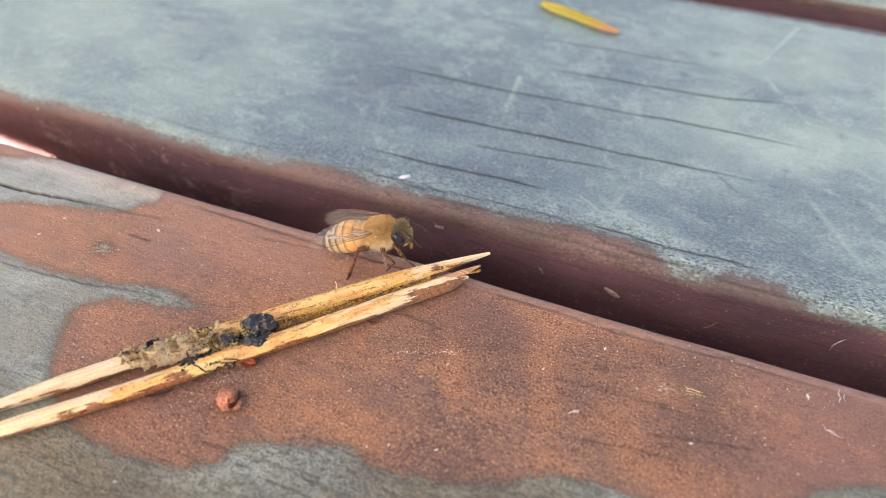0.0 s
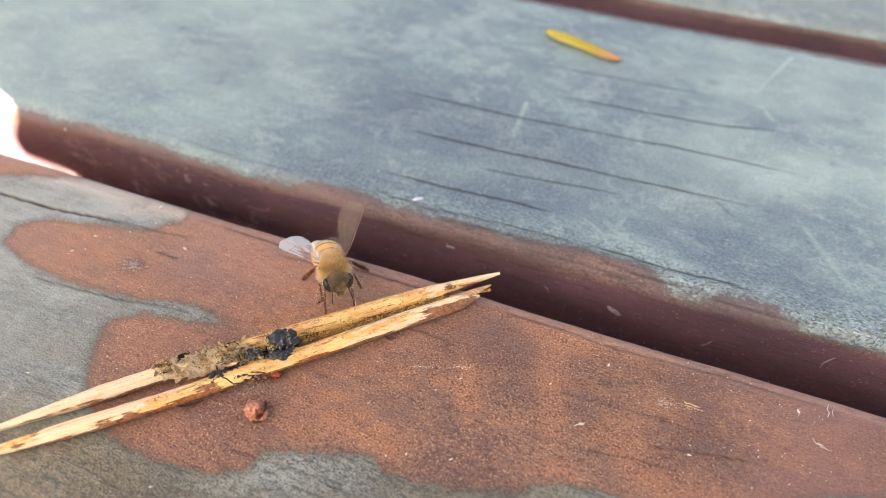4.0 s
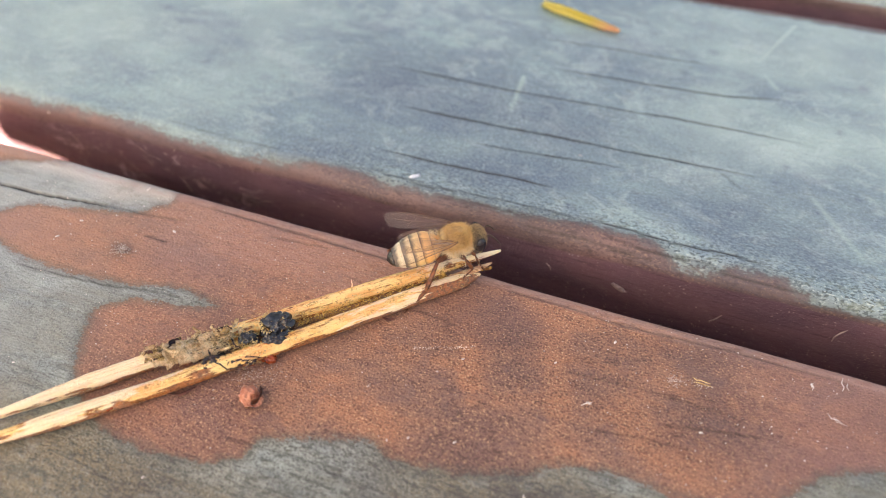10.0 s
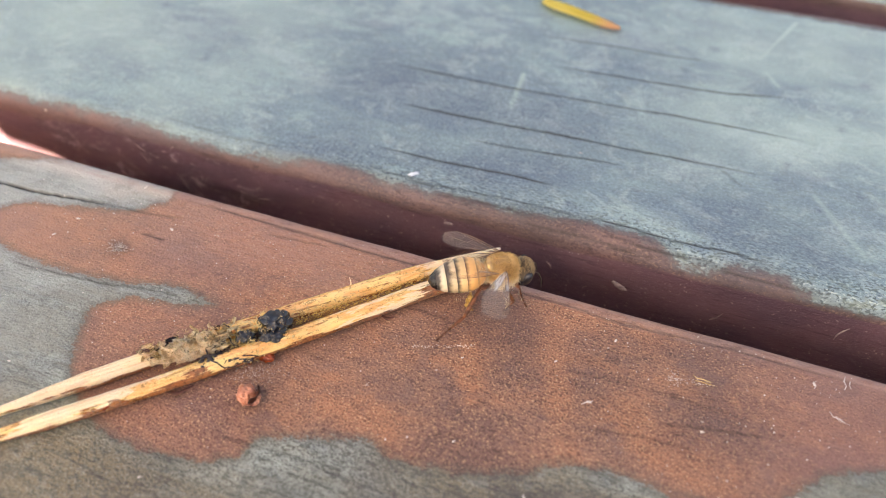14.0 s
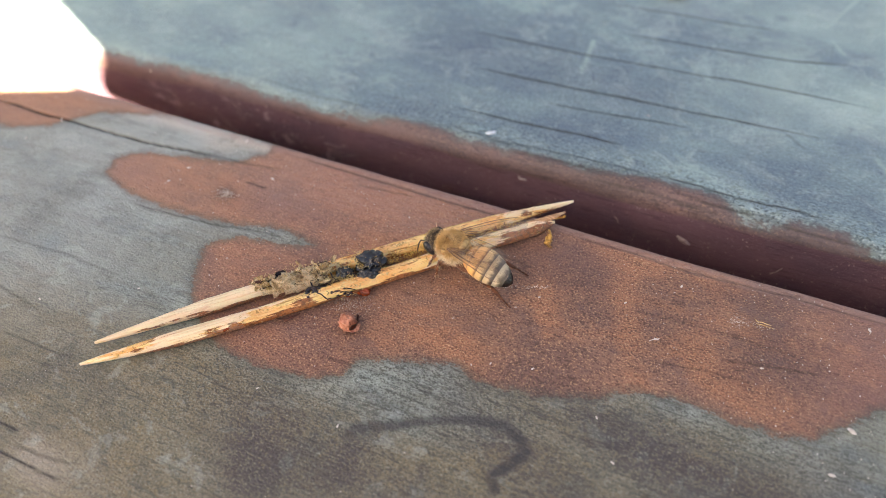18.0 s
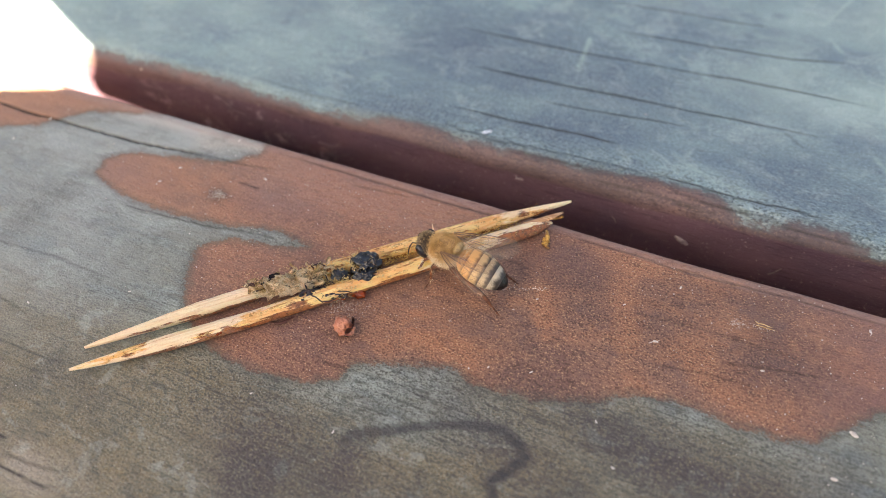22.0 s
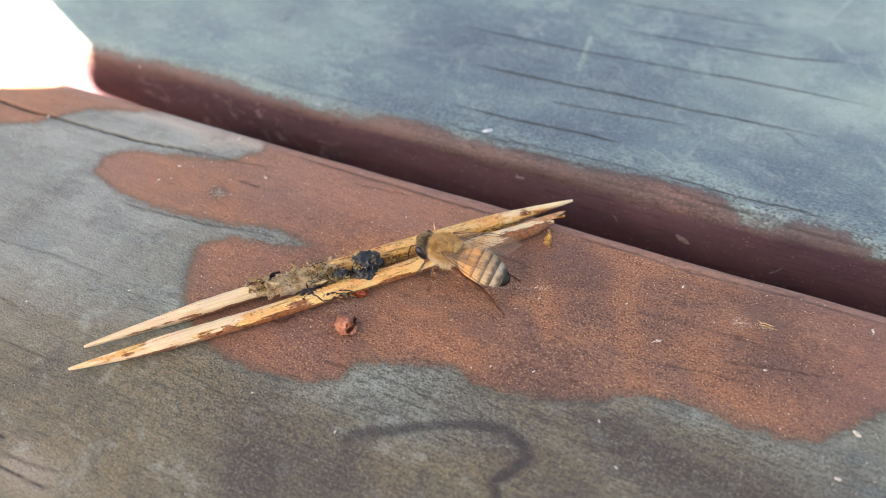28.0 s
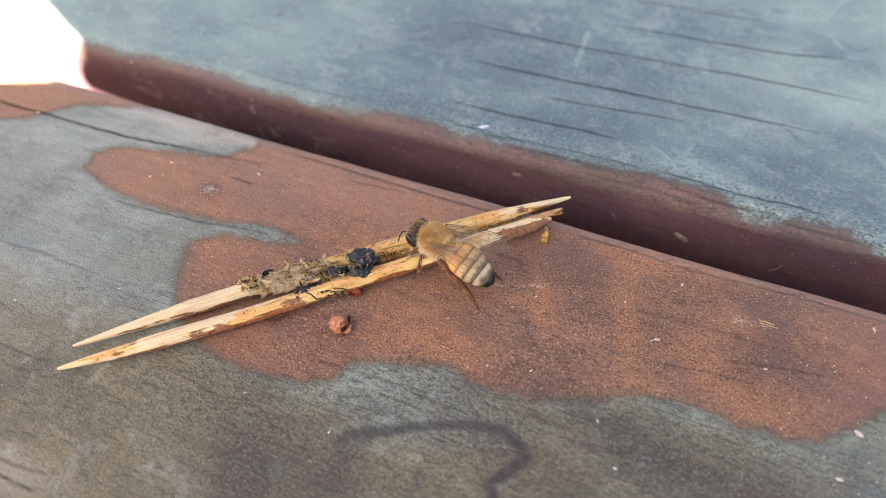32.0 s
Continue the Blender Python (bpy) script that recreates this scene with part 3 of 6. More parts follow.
def near_paint(px, py, run, pz):
    red = np.maximum(inside_mm(px, py, RED_PATCH), inside_mm(px, py, ORANGE_CORNER))
    red = np.maximum(red, -pz * 1.5 - 1.2 + 0.5 * wave(px, py, 9, 30, 31))
    d, k = along_line(px, py, RING)
    mark = np.clip(1.5 - d / (0.62 + 0.15 * wave(px, py, 8, 8, 41)), 0, 1) * np.clip(np.minimum(k, 1.3 - k) * 9 + 0.3, 0, 1) * (0.8 + 0.2 * k)
    dark = 0.8 * np.exp(-((px + 19.3) ** 2 + (py + 45) ** 2) / 40) + 0.5 * np.exp(-((px + 68.3) ** 2 / 3 + (py + 28) ** 2 / 12))
    dark += 0.5 * np.exp(-((px + 2) ** 2 / 60 + (py + 6.5) ** 2 / 22)) + 0.35 * np.exp(-((px - 6) ** 2 / 10 + (py + 9) ** 2 / 30)) + 0.5 * np.exp(-((px - 16) ** 2 / 12 + (py + 8) ** 2 / 20)) + 0.4 * np.exp(-((px - 30) ** 2 / 30 + (py + 10) ** 2 / 12))
    dark += 0.6 * np.exp(-((px + 46.7) ** 2 / 2.6 + (py + 12.1) ** 2 / 1.6)) + 0.3 * np.exp(-((px + 36) ** 2 / 25 + (py + 10) ** 2 / 6))
    dark += 1.25 * np.clip((px + 14) / 20, 0, 1) * np.clip((-py - 22) / 6, 0, 1) * np.clip(0.6 + 0.7 * wave(px, py, 26, 14, 97), 0, 1) + 0.4 * np.clip((px + 30) / 15, 0, 1) * np.clip((-py - 34) / 8, 0, 1) * np.clip(0.5 + 0.8 * wave(px, py, 34, 18, 98), 0, 1)
    dark += 0.5 * np.exp(-((px + 22) ** 2 / 80 + (py + 40) ** 2 / 14)) + 0.35 * np.exp(-((px + 45) ** 2 / 60 + (py + 44) ** 2 / 10)) + 0.35 * np.exp(-((px - 20) ** 2 / 90 + (py + 28) ** 2 / 16)) + 0.3 * np.exp(-((px + 70) ** 2 / 60 + (py + 22) ** 2 / 20)) + 0.45 * np.exp(-((px - 36) ** 2 / 40 + (py + 24) ** 2 / 16)) + 0.3 * np.exp(-((px - 20) ** 2 / 20 + (py + 4) ** 2 / 8))
    dark += 0.75 * spot(px, py, -10.8, -40.1, 2.2, 3.2) + 0.6 * spot(px, py, -11.4, -43.3, 2.6, 2.6) + 0.9 * spot(px, py, -19.3, -46.3, 3.0, 2.6) + 0.4 * spot(px, py, -22.3, -43.7, 3.0, 1.6)
    dark += 0.3 * np.clip((px - 34) / 10, 0, 1) * np.clip(0.6 + 0.5 * wave(px, py, 18, 14, 93), 0, 1)
    blister = np.hypot(px + 46.7, (py + 12.1) * 1.15)
    mark += 0.16 * np.exp(-((blister - 1.1) / 0.55) ** 2) + 0.12 * np.exp(-(blister / 2.2) ** 2)
    dark += 0.3 * np.exp(-((px - 14) ** 2 / 60 + (py + 15) ** 2 / 18)) + 0.35 * np.exp(-((px - 27) ** 2 / 60 + (py + 13) ** 2 / 30)) + 0.3 * np.exp(-((px + 1) ** 2 / 60 + (py + 20) ** 2 / 14))
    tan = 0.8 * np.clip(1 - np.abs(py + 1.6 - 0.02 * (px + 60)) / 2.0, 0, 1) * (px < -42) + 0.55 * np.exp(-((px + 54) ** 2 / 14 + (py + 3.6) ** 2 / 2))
    warm = np.clip((-py - 31 + 4 * wave(px, py, 30, 22, 61)) / 10, 0, 0.9) * np.clip((24 - px) / 20, 0.3, 1) + 0.35 * np.exp(-((px + 42) ** 2 / 90 + (py + 36) ** 2 / 12))
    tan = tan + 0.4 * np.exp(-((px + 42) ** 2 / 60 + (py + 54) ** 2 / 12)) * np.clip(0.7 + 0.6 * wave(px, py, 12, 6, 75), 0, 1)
    for x, y, a, b, k in ((-37.1, -52.2, 7, 3, 0.8), (-14.8, -40.9, 2.2, 2.6, 0.7), (-6.5, -38.9, 3, 2.4, 0.9), (0.5, -38.9, 3, 2.2, 1.0), (-34.9, -40.0, 6, 2.2, 0.6), (-23.9, -40.7, 5, 2.5, 0.5), (7.8, -35.5, 3.5, 3, 0.45)):
        warm = warm + k * spot(px, py, x, y, a, b)
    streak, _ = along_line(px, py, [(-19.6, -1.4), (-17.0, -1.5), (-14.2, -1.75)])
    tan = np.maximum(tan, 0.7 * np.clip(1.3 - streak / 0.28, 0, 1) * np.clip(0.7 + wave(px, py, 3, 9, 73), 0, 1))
    # at the left, orange also paints in bounced sun, and mauve the flare
    orange = np.zeros(px.shape)
    for x, y, a, b, k in ((1.5, -13, 1.2, 6, 1.0), (10.8, -10, 1.6, 7, 1.0), (20, -14, 2.5, 3, 0.7), (-58, -11, 8, 2.5, 0.35), (-25, -31, 6, 2, 0.5), (10, -3, 4, 1.6, 0.8), (-38, -21, 3, 3, 0.7), (-8, -23, 4, 3, 0.7), (26, -17, 5, 3, 0.5), (-86, -6, 9, 5, 0.5), (-46, -4.4, 5, 1.5, 0.6), (-24, -5, 15, 5, 0.75), (-22, -13, 6, 4, 0.5)):
        orange += k * np.exp(-((px - x - 0.3 * (y - py)) ** 2 / a ** 2 + (py - y) ** 2 / b ** 2))
    # a haze of sun glare is painted over the left, fading out near x = -32
    return {"red": red, "mark": mark, "dark": np.clip(dark * 0.75, 0, 1), "tan": np.clip(tan, 0, 1), "warm": np.clip(warm + 0.8 * np.clip((px + 6) / 10, 0, 1) * np.clip((38 - px) / 8, 0, 1) * np.clip((-py - 20 + 2 * wave(px, py, 14, 9, 65)) / 4, 0, 1), 0, 1), "orange": np.clip(orange + 0.15 * np.clip((-px - 26) / 14, 0, 1), 0, 1), "side": 0 * px, "painted_glare": 0.6 * np.clip((-px - 32) / 28, 0, 1) * np.clip((py + 46) / 14, 0, 1), "mauve": np.clip(0.8 * np.clip((px - 27) / 14, 0, 1) + 0.8 * np.clip((py + 1.8 + 0.4 * wave(px, py, 14, 30, 109)) / 0.5, 0, 1) + 0.5 * spot(px, py, -22, -4, 16, 5) + 0.35 * spot(px, py, 0, -5, 9, 4) + 0.7 * spot(px, py, -61, -13, 7, 3.5) + 0.5 * spot(px, py, -40, -11, 8, 3) + 0.35 * spot(px, py, -30, -26, 8, 5) + 0.3 * np.clip((-px - 14) / 14, 0, 1), 0, 1) * np.clip(0.75 + 0.5 * wave(px, py, 22, 16, 107), 0, 1),
            "coarse": np.clip(0.22 + 0.7 * np.exp(-((px - 6) ** 2 / 520 + (py + 10) ** 2 / 200)) + 0.35 * np.exp(-((px + 26) ** 2 / 500 + (py + 30) ** 2 / 260)) + 0.3 * np.clip((-py - 20) / 6, 0, 1) * np.clip((px + 45) / 15, 0, 1) + 0.22 * wave(px, py, 24, 16, 91) - 0.25 * np.clip((-px - 42) / 20, 0, 1) * np.clip((py + 34) / 10, 0, 1), 0.03, 1),
            "worn": np.maximum(np.clip((py + 1.7 + 0.5 * wave(px, py, 22, 60, 71)) / 0.5, 0, 1) * np.clip(1.2 + pz / 1.2, 0, 1),
                               0.55 * np.clip((py + 13 + 3 * wave(px, py, 26, 20, 77)) / 4, 0, 1) * np.clip((px + 50) / 8, 0, 1) * np.clip((-3 - px) / 8, 0, 1))}


SIDE_X, SIDE_Z = [-140, -85, -72, -60, -50, -40, -29, -16, -2, 14, 29, 43, 140], [4.4, 4.4, 2.8, 3.0, 3.3, 3.0, 2.5, 3.3, 3.1, 2.7, 2.4, 2.4, 2.4]


def far_paint(px, py, run, pz):
    limit = np.interp(px, FAR_LIMIT_X, FAR_LIMIT_Y)
    red = np.maximum(limit - py, np.where(py > 50, py - 83.2, -9)) + 0.35 * wave(px, py, 6, 20, 51)
    red = np.maximum(red, -pz * 2 - 3)
    blue = 0.95 * spot(px, py, -6, 33, 26, 10) + 0.7 * spot(px, py, -12, 18, 20, 5) + 0.55 * spot(px, py, -28, 40, 14, 7) + 0.5 * spot(px, py, 34, 20, 12, 5) + 0.45 * spot(px, py, 8, 56, 16, 7) + 0.35 * spot(px, py, -32, 16, 16, 3)
    blob, _ = along_line(px, py, [(-48.1, 48.6), (-42.8, 47.3), (-38.8, 48.4), (-36.9, 51.7), (-43.8, 51.8)])
    blue += 0.6 * np.exp(-(blob / 1.8) ** 2) + 0.35 * spot(px, py, -60, 36, 7, 8) + 0.3 * spot(px, py, 26, 24, 9, 6) + 0.4 * spot(px, py, 4, 62, 9, 3)
    for x, y, r in ((-62, 31, 0.8), (-80, 45, 0.9), (34.3, 36.0, 0.7), (32.7, 31.9, 0.55), (21.3, 65.6, 1.2), (17.2, 56.6, 0.9), (33.4, 29.7, 0.4), (27.4, 22.7, 0.5), (6.1, 16.5, 0.6), (42, 48, 0.9), (46, 62, 1.2), (38.5, 27, 0.5), (44, 32, 0.5)):
        blue += 0.8 * np.exp(-((px - x) ** 2 + (py - y) ** 2) / r ** 2)
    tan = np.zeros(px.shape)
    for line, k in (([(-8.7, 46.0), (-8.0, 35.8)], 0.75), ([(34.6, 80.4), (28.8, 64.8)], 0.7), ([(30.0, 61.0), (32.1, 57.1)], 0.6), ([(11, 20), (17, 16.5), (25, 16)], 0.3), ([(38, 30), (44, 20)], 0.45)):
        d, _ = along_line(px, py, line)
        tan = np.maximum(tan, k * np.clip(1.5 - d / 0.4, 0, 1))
    # left end paled to paint in the sun's glare
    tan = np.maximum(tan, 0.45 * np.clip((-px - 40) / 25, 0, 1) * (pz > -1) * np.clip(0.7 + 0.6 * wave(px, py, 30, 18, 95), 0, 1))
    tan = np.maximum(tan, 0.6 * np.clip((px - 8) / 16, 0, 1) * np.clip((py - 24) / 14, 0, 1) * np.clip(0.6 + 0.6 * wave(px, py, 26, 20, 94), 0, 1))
    side = np.clip((-pz - np.interp(px, SIDE_X, SIDE_Z) + 0.22 * wave(px, pz, 12, 30, 81)) / 0.25, 0, 1)
    dark = np.clip((blue + 0.3 * np.clip(wave(px, py, 38, 26, 99), 0, 1)) * 0.72, 0, 1) * (side < 0.5)
    rough_edge = np.clip((19 - py) / 6, 0, 1) * np.clip(0.75 + 0.5 * wave(px, py, 22, 12, 103), 0.2, 1) * np.clip((px + 40) / 20, 0.15, 1)
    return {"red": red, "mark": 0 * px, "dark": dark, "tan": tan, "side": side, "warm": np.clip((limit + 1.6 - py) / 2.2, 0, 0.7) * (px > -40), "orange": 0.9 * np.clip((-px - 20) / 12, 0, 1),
            "worn": (side > 0.5) * np.clip((-px - 36) / 9, 0, 1) * np.clip((px + 88) / 8, 0, 1), "coarse": np.clip(0.12 + 0.85 * rough_edge, 0, 1)}


def plain_paint(px, py, run, pz):
    return {"red": np.where(pz < -1.0, 3.0, -9.0), "mark": 0 * px, "dark": 0 * px, "tan": 0 * px, "warm": 0.7 + 0 * px, "orange": 0 * px, "worn": 0 * px, "coarse": 0.3 + 0 * px, "side": np.clip((-pz - 2.2) / 1.2, 0, 1)}


table = thing("wooden_table", "weathered slatted wooden table with worn grey-green and red-brown paint", "table", (0, 0, 0))
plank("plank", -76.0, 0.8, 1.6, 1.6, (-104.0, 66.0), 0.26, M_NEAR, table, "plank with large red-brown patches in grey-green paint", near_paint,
      [([(-110, -8.0), (-92.8, -7.4), (-86.5, -7.7), (-80.8, -7.4), (-69.6, -7.3), (-63.4, -7.0), (-57.6, -6.2), (-53.6, -6.0)], 0.22, 0.5, 1.0), ([(-57, -5.9), (-48, -5.4), (-42, -4.6)], 0.2, 0.08, 0.4),
       ([(-56, -51.8), (-48.2, -52.1), (-45.6, -52.1)], 0.12, 0.1, 0.9), ([(-44.8, -53.4), (-41, -53.2), (-37.5, -52.8)], 0.12, 0.06, 0.55), ([(-49, -54.6), (-45.3, -54.7), (-40.2, -54.7), (-37.5, -54.6)], 0.12, 0.08, 0.85), ([(-58.3, -42.6), (-52, -42.7), (-46.8, -42.5)], 0.09, 0.04, 0.5), ([(12, -10.4), (20, -9.6), (31, -9.8)], 0.2, 0.06, 0.25), ([(-44, -1.2), (-28.9, -1.4), (-21.4, -1.5), (-14.2, -1.7), (-4, -1.5)], 0.2, 0.1, 0.6), ([(-30, -3.2), (-26, -2.9), (-21, -2.5)], 0.16, 0.05, 0.4),
       ([(2.0, -1.3), (4.3, -1.4), (9.2, -1.3), (17.0, -1.7), (29.5, -1.0), (44, -1.2)], 0.2, 0.1, 0.5), ([(-20, -30.8), (-12, -30.2), (-4, -30.6)], 0.18, 0.05, 0.35),
       ([(-72, -31), (-60, -30), (-50, -30.3)], 0.18, 0.08, 0.4),
       ([(-45.8, -8.7), (-43.5, -8.8), (-41.8, -9.0)], 0.14, 0.08, 0.8), ([(-60.1, -18.6), (-55.0, -18.7), (-50.4, -18.4), (-44.2, -17.8), (-38.8, -16.6), (-31, -16.2)], 0.09, 0.04, 0.55),
       ([(-74, -36), (-64, -37.5), (-56, -38.6)], 0.15, 0.08, 0.55), ([(22.5, -13.6), (28, -12.3), (33.2, -11.4)], 0.13, 0.06, 0.5), ([(-11, -8.5), (-6, -8.2), (-1, -8.6)], 0.12, 0.05, 0.4), ([(15, -16.8), (21, -15.8), (27, -15.2)], 0.12, 0.05, 0.4)])
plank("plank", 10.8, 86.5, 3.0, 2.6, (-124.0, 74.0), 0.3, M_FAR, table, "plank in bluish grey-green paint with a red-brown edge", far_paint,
      [([(-8.7, 59.3), (3.8, 60.2), (14.1, 60.3), (20.9, 61.1)], 0.22, 0.06, 0.6), ([(-4.2, 50.1), (5.7, 50.8), (15.3, 51.2), (24.6, 51.9), (33.5, 54.3)], 0.23, 0.08, 0.85),
       ([(-31, 41.0), (-22.3, 41.2), (-11.8, 41.2), (-2.0, 41.6), (7.4, 42.1), (16.5, 42.7), (25.4, 42.8), (38, 43.0)], 0.22, 0.12, 0.85),
       ([(-25.5, 30.4), (-18.3, 30.7), (-8.7, 30.9), (0.5, 31.4), (9.5, 31.5), (18.1, 31.8), (30.6, 32.2)], 0.22, 0.14, 0.95),
       ([(-10.6, 25.5), (-5.2, 25.7), (0.1, 26.3), (6.1, 27.0), (12.0, 27.5)], 0.2, 0.08, 0.7), ([(-23.6, 18.9), (-13.8, 18.9), (-7.7, 19.2), (-2.5, 19.6), (3.0, 19.4)], 0.22, 0.12, 0.9),
       ([(-24, 14.2), (-14.2, 13.5), (-3.9, 14.3), (4.5, 14.6), (9.4, 14.5)], 0.14, 0.06, 0.65), ([(7.5, 14.9), (15.7, 14.6), (20.4, 14.2), (27.7, 14.8), (33, 14.1)], 0.15, 0.1, 0.8), ([(25.2, 31.5), (28.2, 28.7)], 0.13, 0.05, 0.45),
       ([(-12, 12.4), (-4, 12.7), (3, 12.5)], 0.13, 0.08, 0.6), ([(12, 12.4), (20, 12.0), (27, 12.6)], 0.13, 0.08, 0.6), ([(24, 12.1), (31, 11.8), (40, 12.0)], 0.13, 0.08, 0.5), ([(-58, 13.8), (-46, 13.2), (-37, 13.5)], 0.13, 0.06, 0.4),
       ([(0, 11.5), (9, 11.6), (18, 11.4)], 0.13, 0.06, 0.45)])
plank("plank", 96.0, 172.0, 2.6, 2.6, (-20.0, 90.0), 1.2, M_FAR, table, "plank in darker grey-brown weathered paint", plain_paint, [])
# unseen planks, added to keep the sun off the ground below the gap
for k in (-5, -4, -3, -2, 2, 3, 4, 5):
    y = 86.0 * k + (10 if k > 0 else -76) + (0 if k > 0 else 86)
    plank("plank", y, y + 76.0, 2.6, 2.6, (-20.0, 20.0), 4.0, M_NEAR, table, "added unseen plank in weathered grey-green paint", plain_paint, [])


def box(bm, x0, x1, y0, y1, z0, z1):
    made = bmesh.ops.create_cube(bm, size=1.0)["verts"]
    for v in made:
        v.co = Vector(((x0 + x1) / 2 + v.co.x * (x1 - x0), (y0 + y1) / 2 + v.co.y * (y1 - y0), (z0 + z1) / 2 + v.co.z * (z1 - z0))) * MM
    return bm


def bevelled_box(x0, x1, y0, y1, z0, z1, r):
    bm = box(bmesh.new(), x0, x1, y0, y1, z0, z1)
    bmesh.ops.bevel(bm, geom=bm.edges[:], offset=r * MM, segments=2, affect="EDGES")
    return bm


# unseen strips, added to block light that rises through the gaps
for k in range(-5, 6):
    part("gap_light_block", bevelled_box(-560, 560, 86 * k - 16, 86 * k + 26, -44, -26.4, 2), M_DARK_WOOD, table)
for x in (-520, 520):
    part("crossbeam", bevelled_box(x - 30, x + 30, -420, 516, -90, -43.5, 3), M_DARK_WOOD, table)
    for y in (-360, 460):
        part("leg", bevelled_box(x - 28, x + 28, y - 28, y + 28, -750, -89, 3), M_DARK_WOOD, table)

# unseen ground, its tone raised to bounce light into the plank gap
ground = new("ground", mesh_of("ground", [(-900, -900, -0.75), (900, -900, -0.75), (900, 900, -0.75), (-900, 900, -0.75)], [(0, 1, 2, 3)], M_GROUND, False))
tagged(ground, "unseen ground under the table, toned lighter to bounce light up", "ground", kind="structure")


# a made-up, unseen board behind the camera blocks the sun: its notched edge lets one wedge of sun onto the planks
def sun_blocker():
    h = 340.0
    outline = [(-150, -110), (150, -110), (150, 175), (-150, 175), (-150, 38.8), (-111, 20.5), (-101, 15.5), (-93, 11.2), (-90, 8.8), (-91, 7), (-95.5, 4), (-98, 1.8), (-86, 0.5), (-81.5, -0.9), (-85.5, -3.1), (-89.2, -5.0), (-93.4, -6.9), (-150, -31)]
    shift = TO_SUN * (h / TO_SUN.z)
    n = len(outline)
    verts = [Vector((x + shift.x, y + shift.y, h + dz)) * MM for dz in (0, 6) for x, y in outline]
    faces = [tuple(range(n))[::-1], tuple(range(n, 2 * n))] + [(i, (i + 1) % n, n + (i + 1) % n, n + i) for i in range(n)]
    return tagged(new("canopy", mesh_of("canopy", verts, faces, M_SUN_BLOCKER, False)), "made-up unseen brown board that blocks the sun from the table", "canopy", kind="structure")


sun_blocker()


# ---- toothpicks ----
def toothpick(name, label, pts, radius, material, taper0, taper1, seed, toward, ambers, burns):
    """A round toothpick along a bowed line of points (mm), with pointed ends."""
    pts = [Vector(p) for p in pts]
    origin = pts[0].copy()
    rings, sides = 220, 28
    verts, along, amber, burn = [], [], [], []
    for i in range(rings):
        u = i / (rings - 1)
        a, b, c = pts
        p = (1 - u) ** 2 * a + 2 * u * (1 - u) * b + u * u * c
        d = (2 * (1 - u) * (b - a) + 2 * u * (c - b)).normalized()
        side = d.cross(Vector((0, 0, 1))).normalized()
        up = side.cross(d)
        length = (pts[2] - pts[0]).length
        r = radius * min(1, 0.16 + 0.84 * (u * length / taper0) ** 0.8, 0.16 + 0.84 * ((1 - u) * length / taper1) ** 0.8)
        # past the dead insect the two shafts lie pressed together
        press = min(1.0, max(0.0, (u - 0.38) / 0.2)) * min(1.0, max(0.0, (0.97 - u) / 0.1))
        p = p + side * (0.2 * press * toward) + Vector((0, 0, 0.1 * press))
        r *= 1 + 0.06 * press
        for k in range(sides):
            ang = k * math.tau / sides
            w = 1 + 0.05 * noise.noise(Vector((u * 40, math.cos(ang) * 1.2, math.sin(ang) * 1.2 + seed))) + 0.03 * noise.noise(Vector((u * 12, k * 2.3, seed)))
            verts.append((p - origin + r * w * (math.cos(ang) * side + math.sin(ang) * up)) * MM)
            along.append(u)
            # stains: place along, reach, side they sit on (degrees, 90 on top), strength
            for spots, out, wide in ((ambers, amber, 55), (burns, burn, 38)):
                out.append(min(1.0, sum(s * math.exp(-((u - c) / w) ** 2) * (1 if a0 is None else math.exp(-(((math.degrees(ang) - a0 + 180) % 360 - 180) / wide) ** 2)) for c, w, a0, s in spots)))
    faces = [(i * sides + k, i * sides + (k + 1) % sides, (i + 1) * sides + (k + 1) % sides, (i + 1) * sides + k) for i in range(rings - 1) for k in range(sides)]
    faces += [tuple(range(sides))[::-1], tuple((rings - 1) * sides + k for k in range(sides))]
    top = thing(name, label, "toothpick", origin, group="pair of toothpicks")
    me = mesh_of("shaft", verts, faces, material)
    for key, values in (("along", along), ("amber", amber), ("burn", burn)):
        me.attributes.new(key, "FLOAT", "POINT").data.foreach_set("value", values)
    part("shaft", me, material, top)
    return top, origin


pick_a, origin_a = toothpick("toothpick", "pointed wooden toothpick stained amber and brown with syrup, beside another one",
                             [(-45.3, -40.1, 0.95), (-21.0, -14.6, 1.2), (-0.05, 3.9, 1.15)], 0.98, M_PICK_A, 12, 13, 1.0, 1,
                             [(0.58, 0.13, None, 0.75), (0.66, 0.12, None, 0.7), (0.52, 0.06, None, 0.5), (0.74, 0.08, 30, 0.5), (0.90, 0.05, 20, 0.7), (0.36, 0.04, 0, 0.6), (0.44, 0.05, None, 0.7), (0.79, 0.05, 100, 0.4)],
                             [(0.345, 0.03, 0, 0.9), (0.33, 0.015, 50, 0.5), (0.23, 0.05, -35, 0.8), (0.17, 0.02, 20, 0.45), (0.42, 0.06, 60, 0.5), (0.80, 0.16, -20, 0.5), (0.55, 0.04, 10, 0.6), (0.93, 0.03, 10, 0.6), (0.28, 0.10, -36, 0.9), (0.7, 0.25, -50, 0.7), (0.10, 0.04, 0, 0.5), (0.50, 0.05, 110, 0.5), (0.87, 0.02, 80, 0.6), (0.73, 0.03, 70, 0.4)])
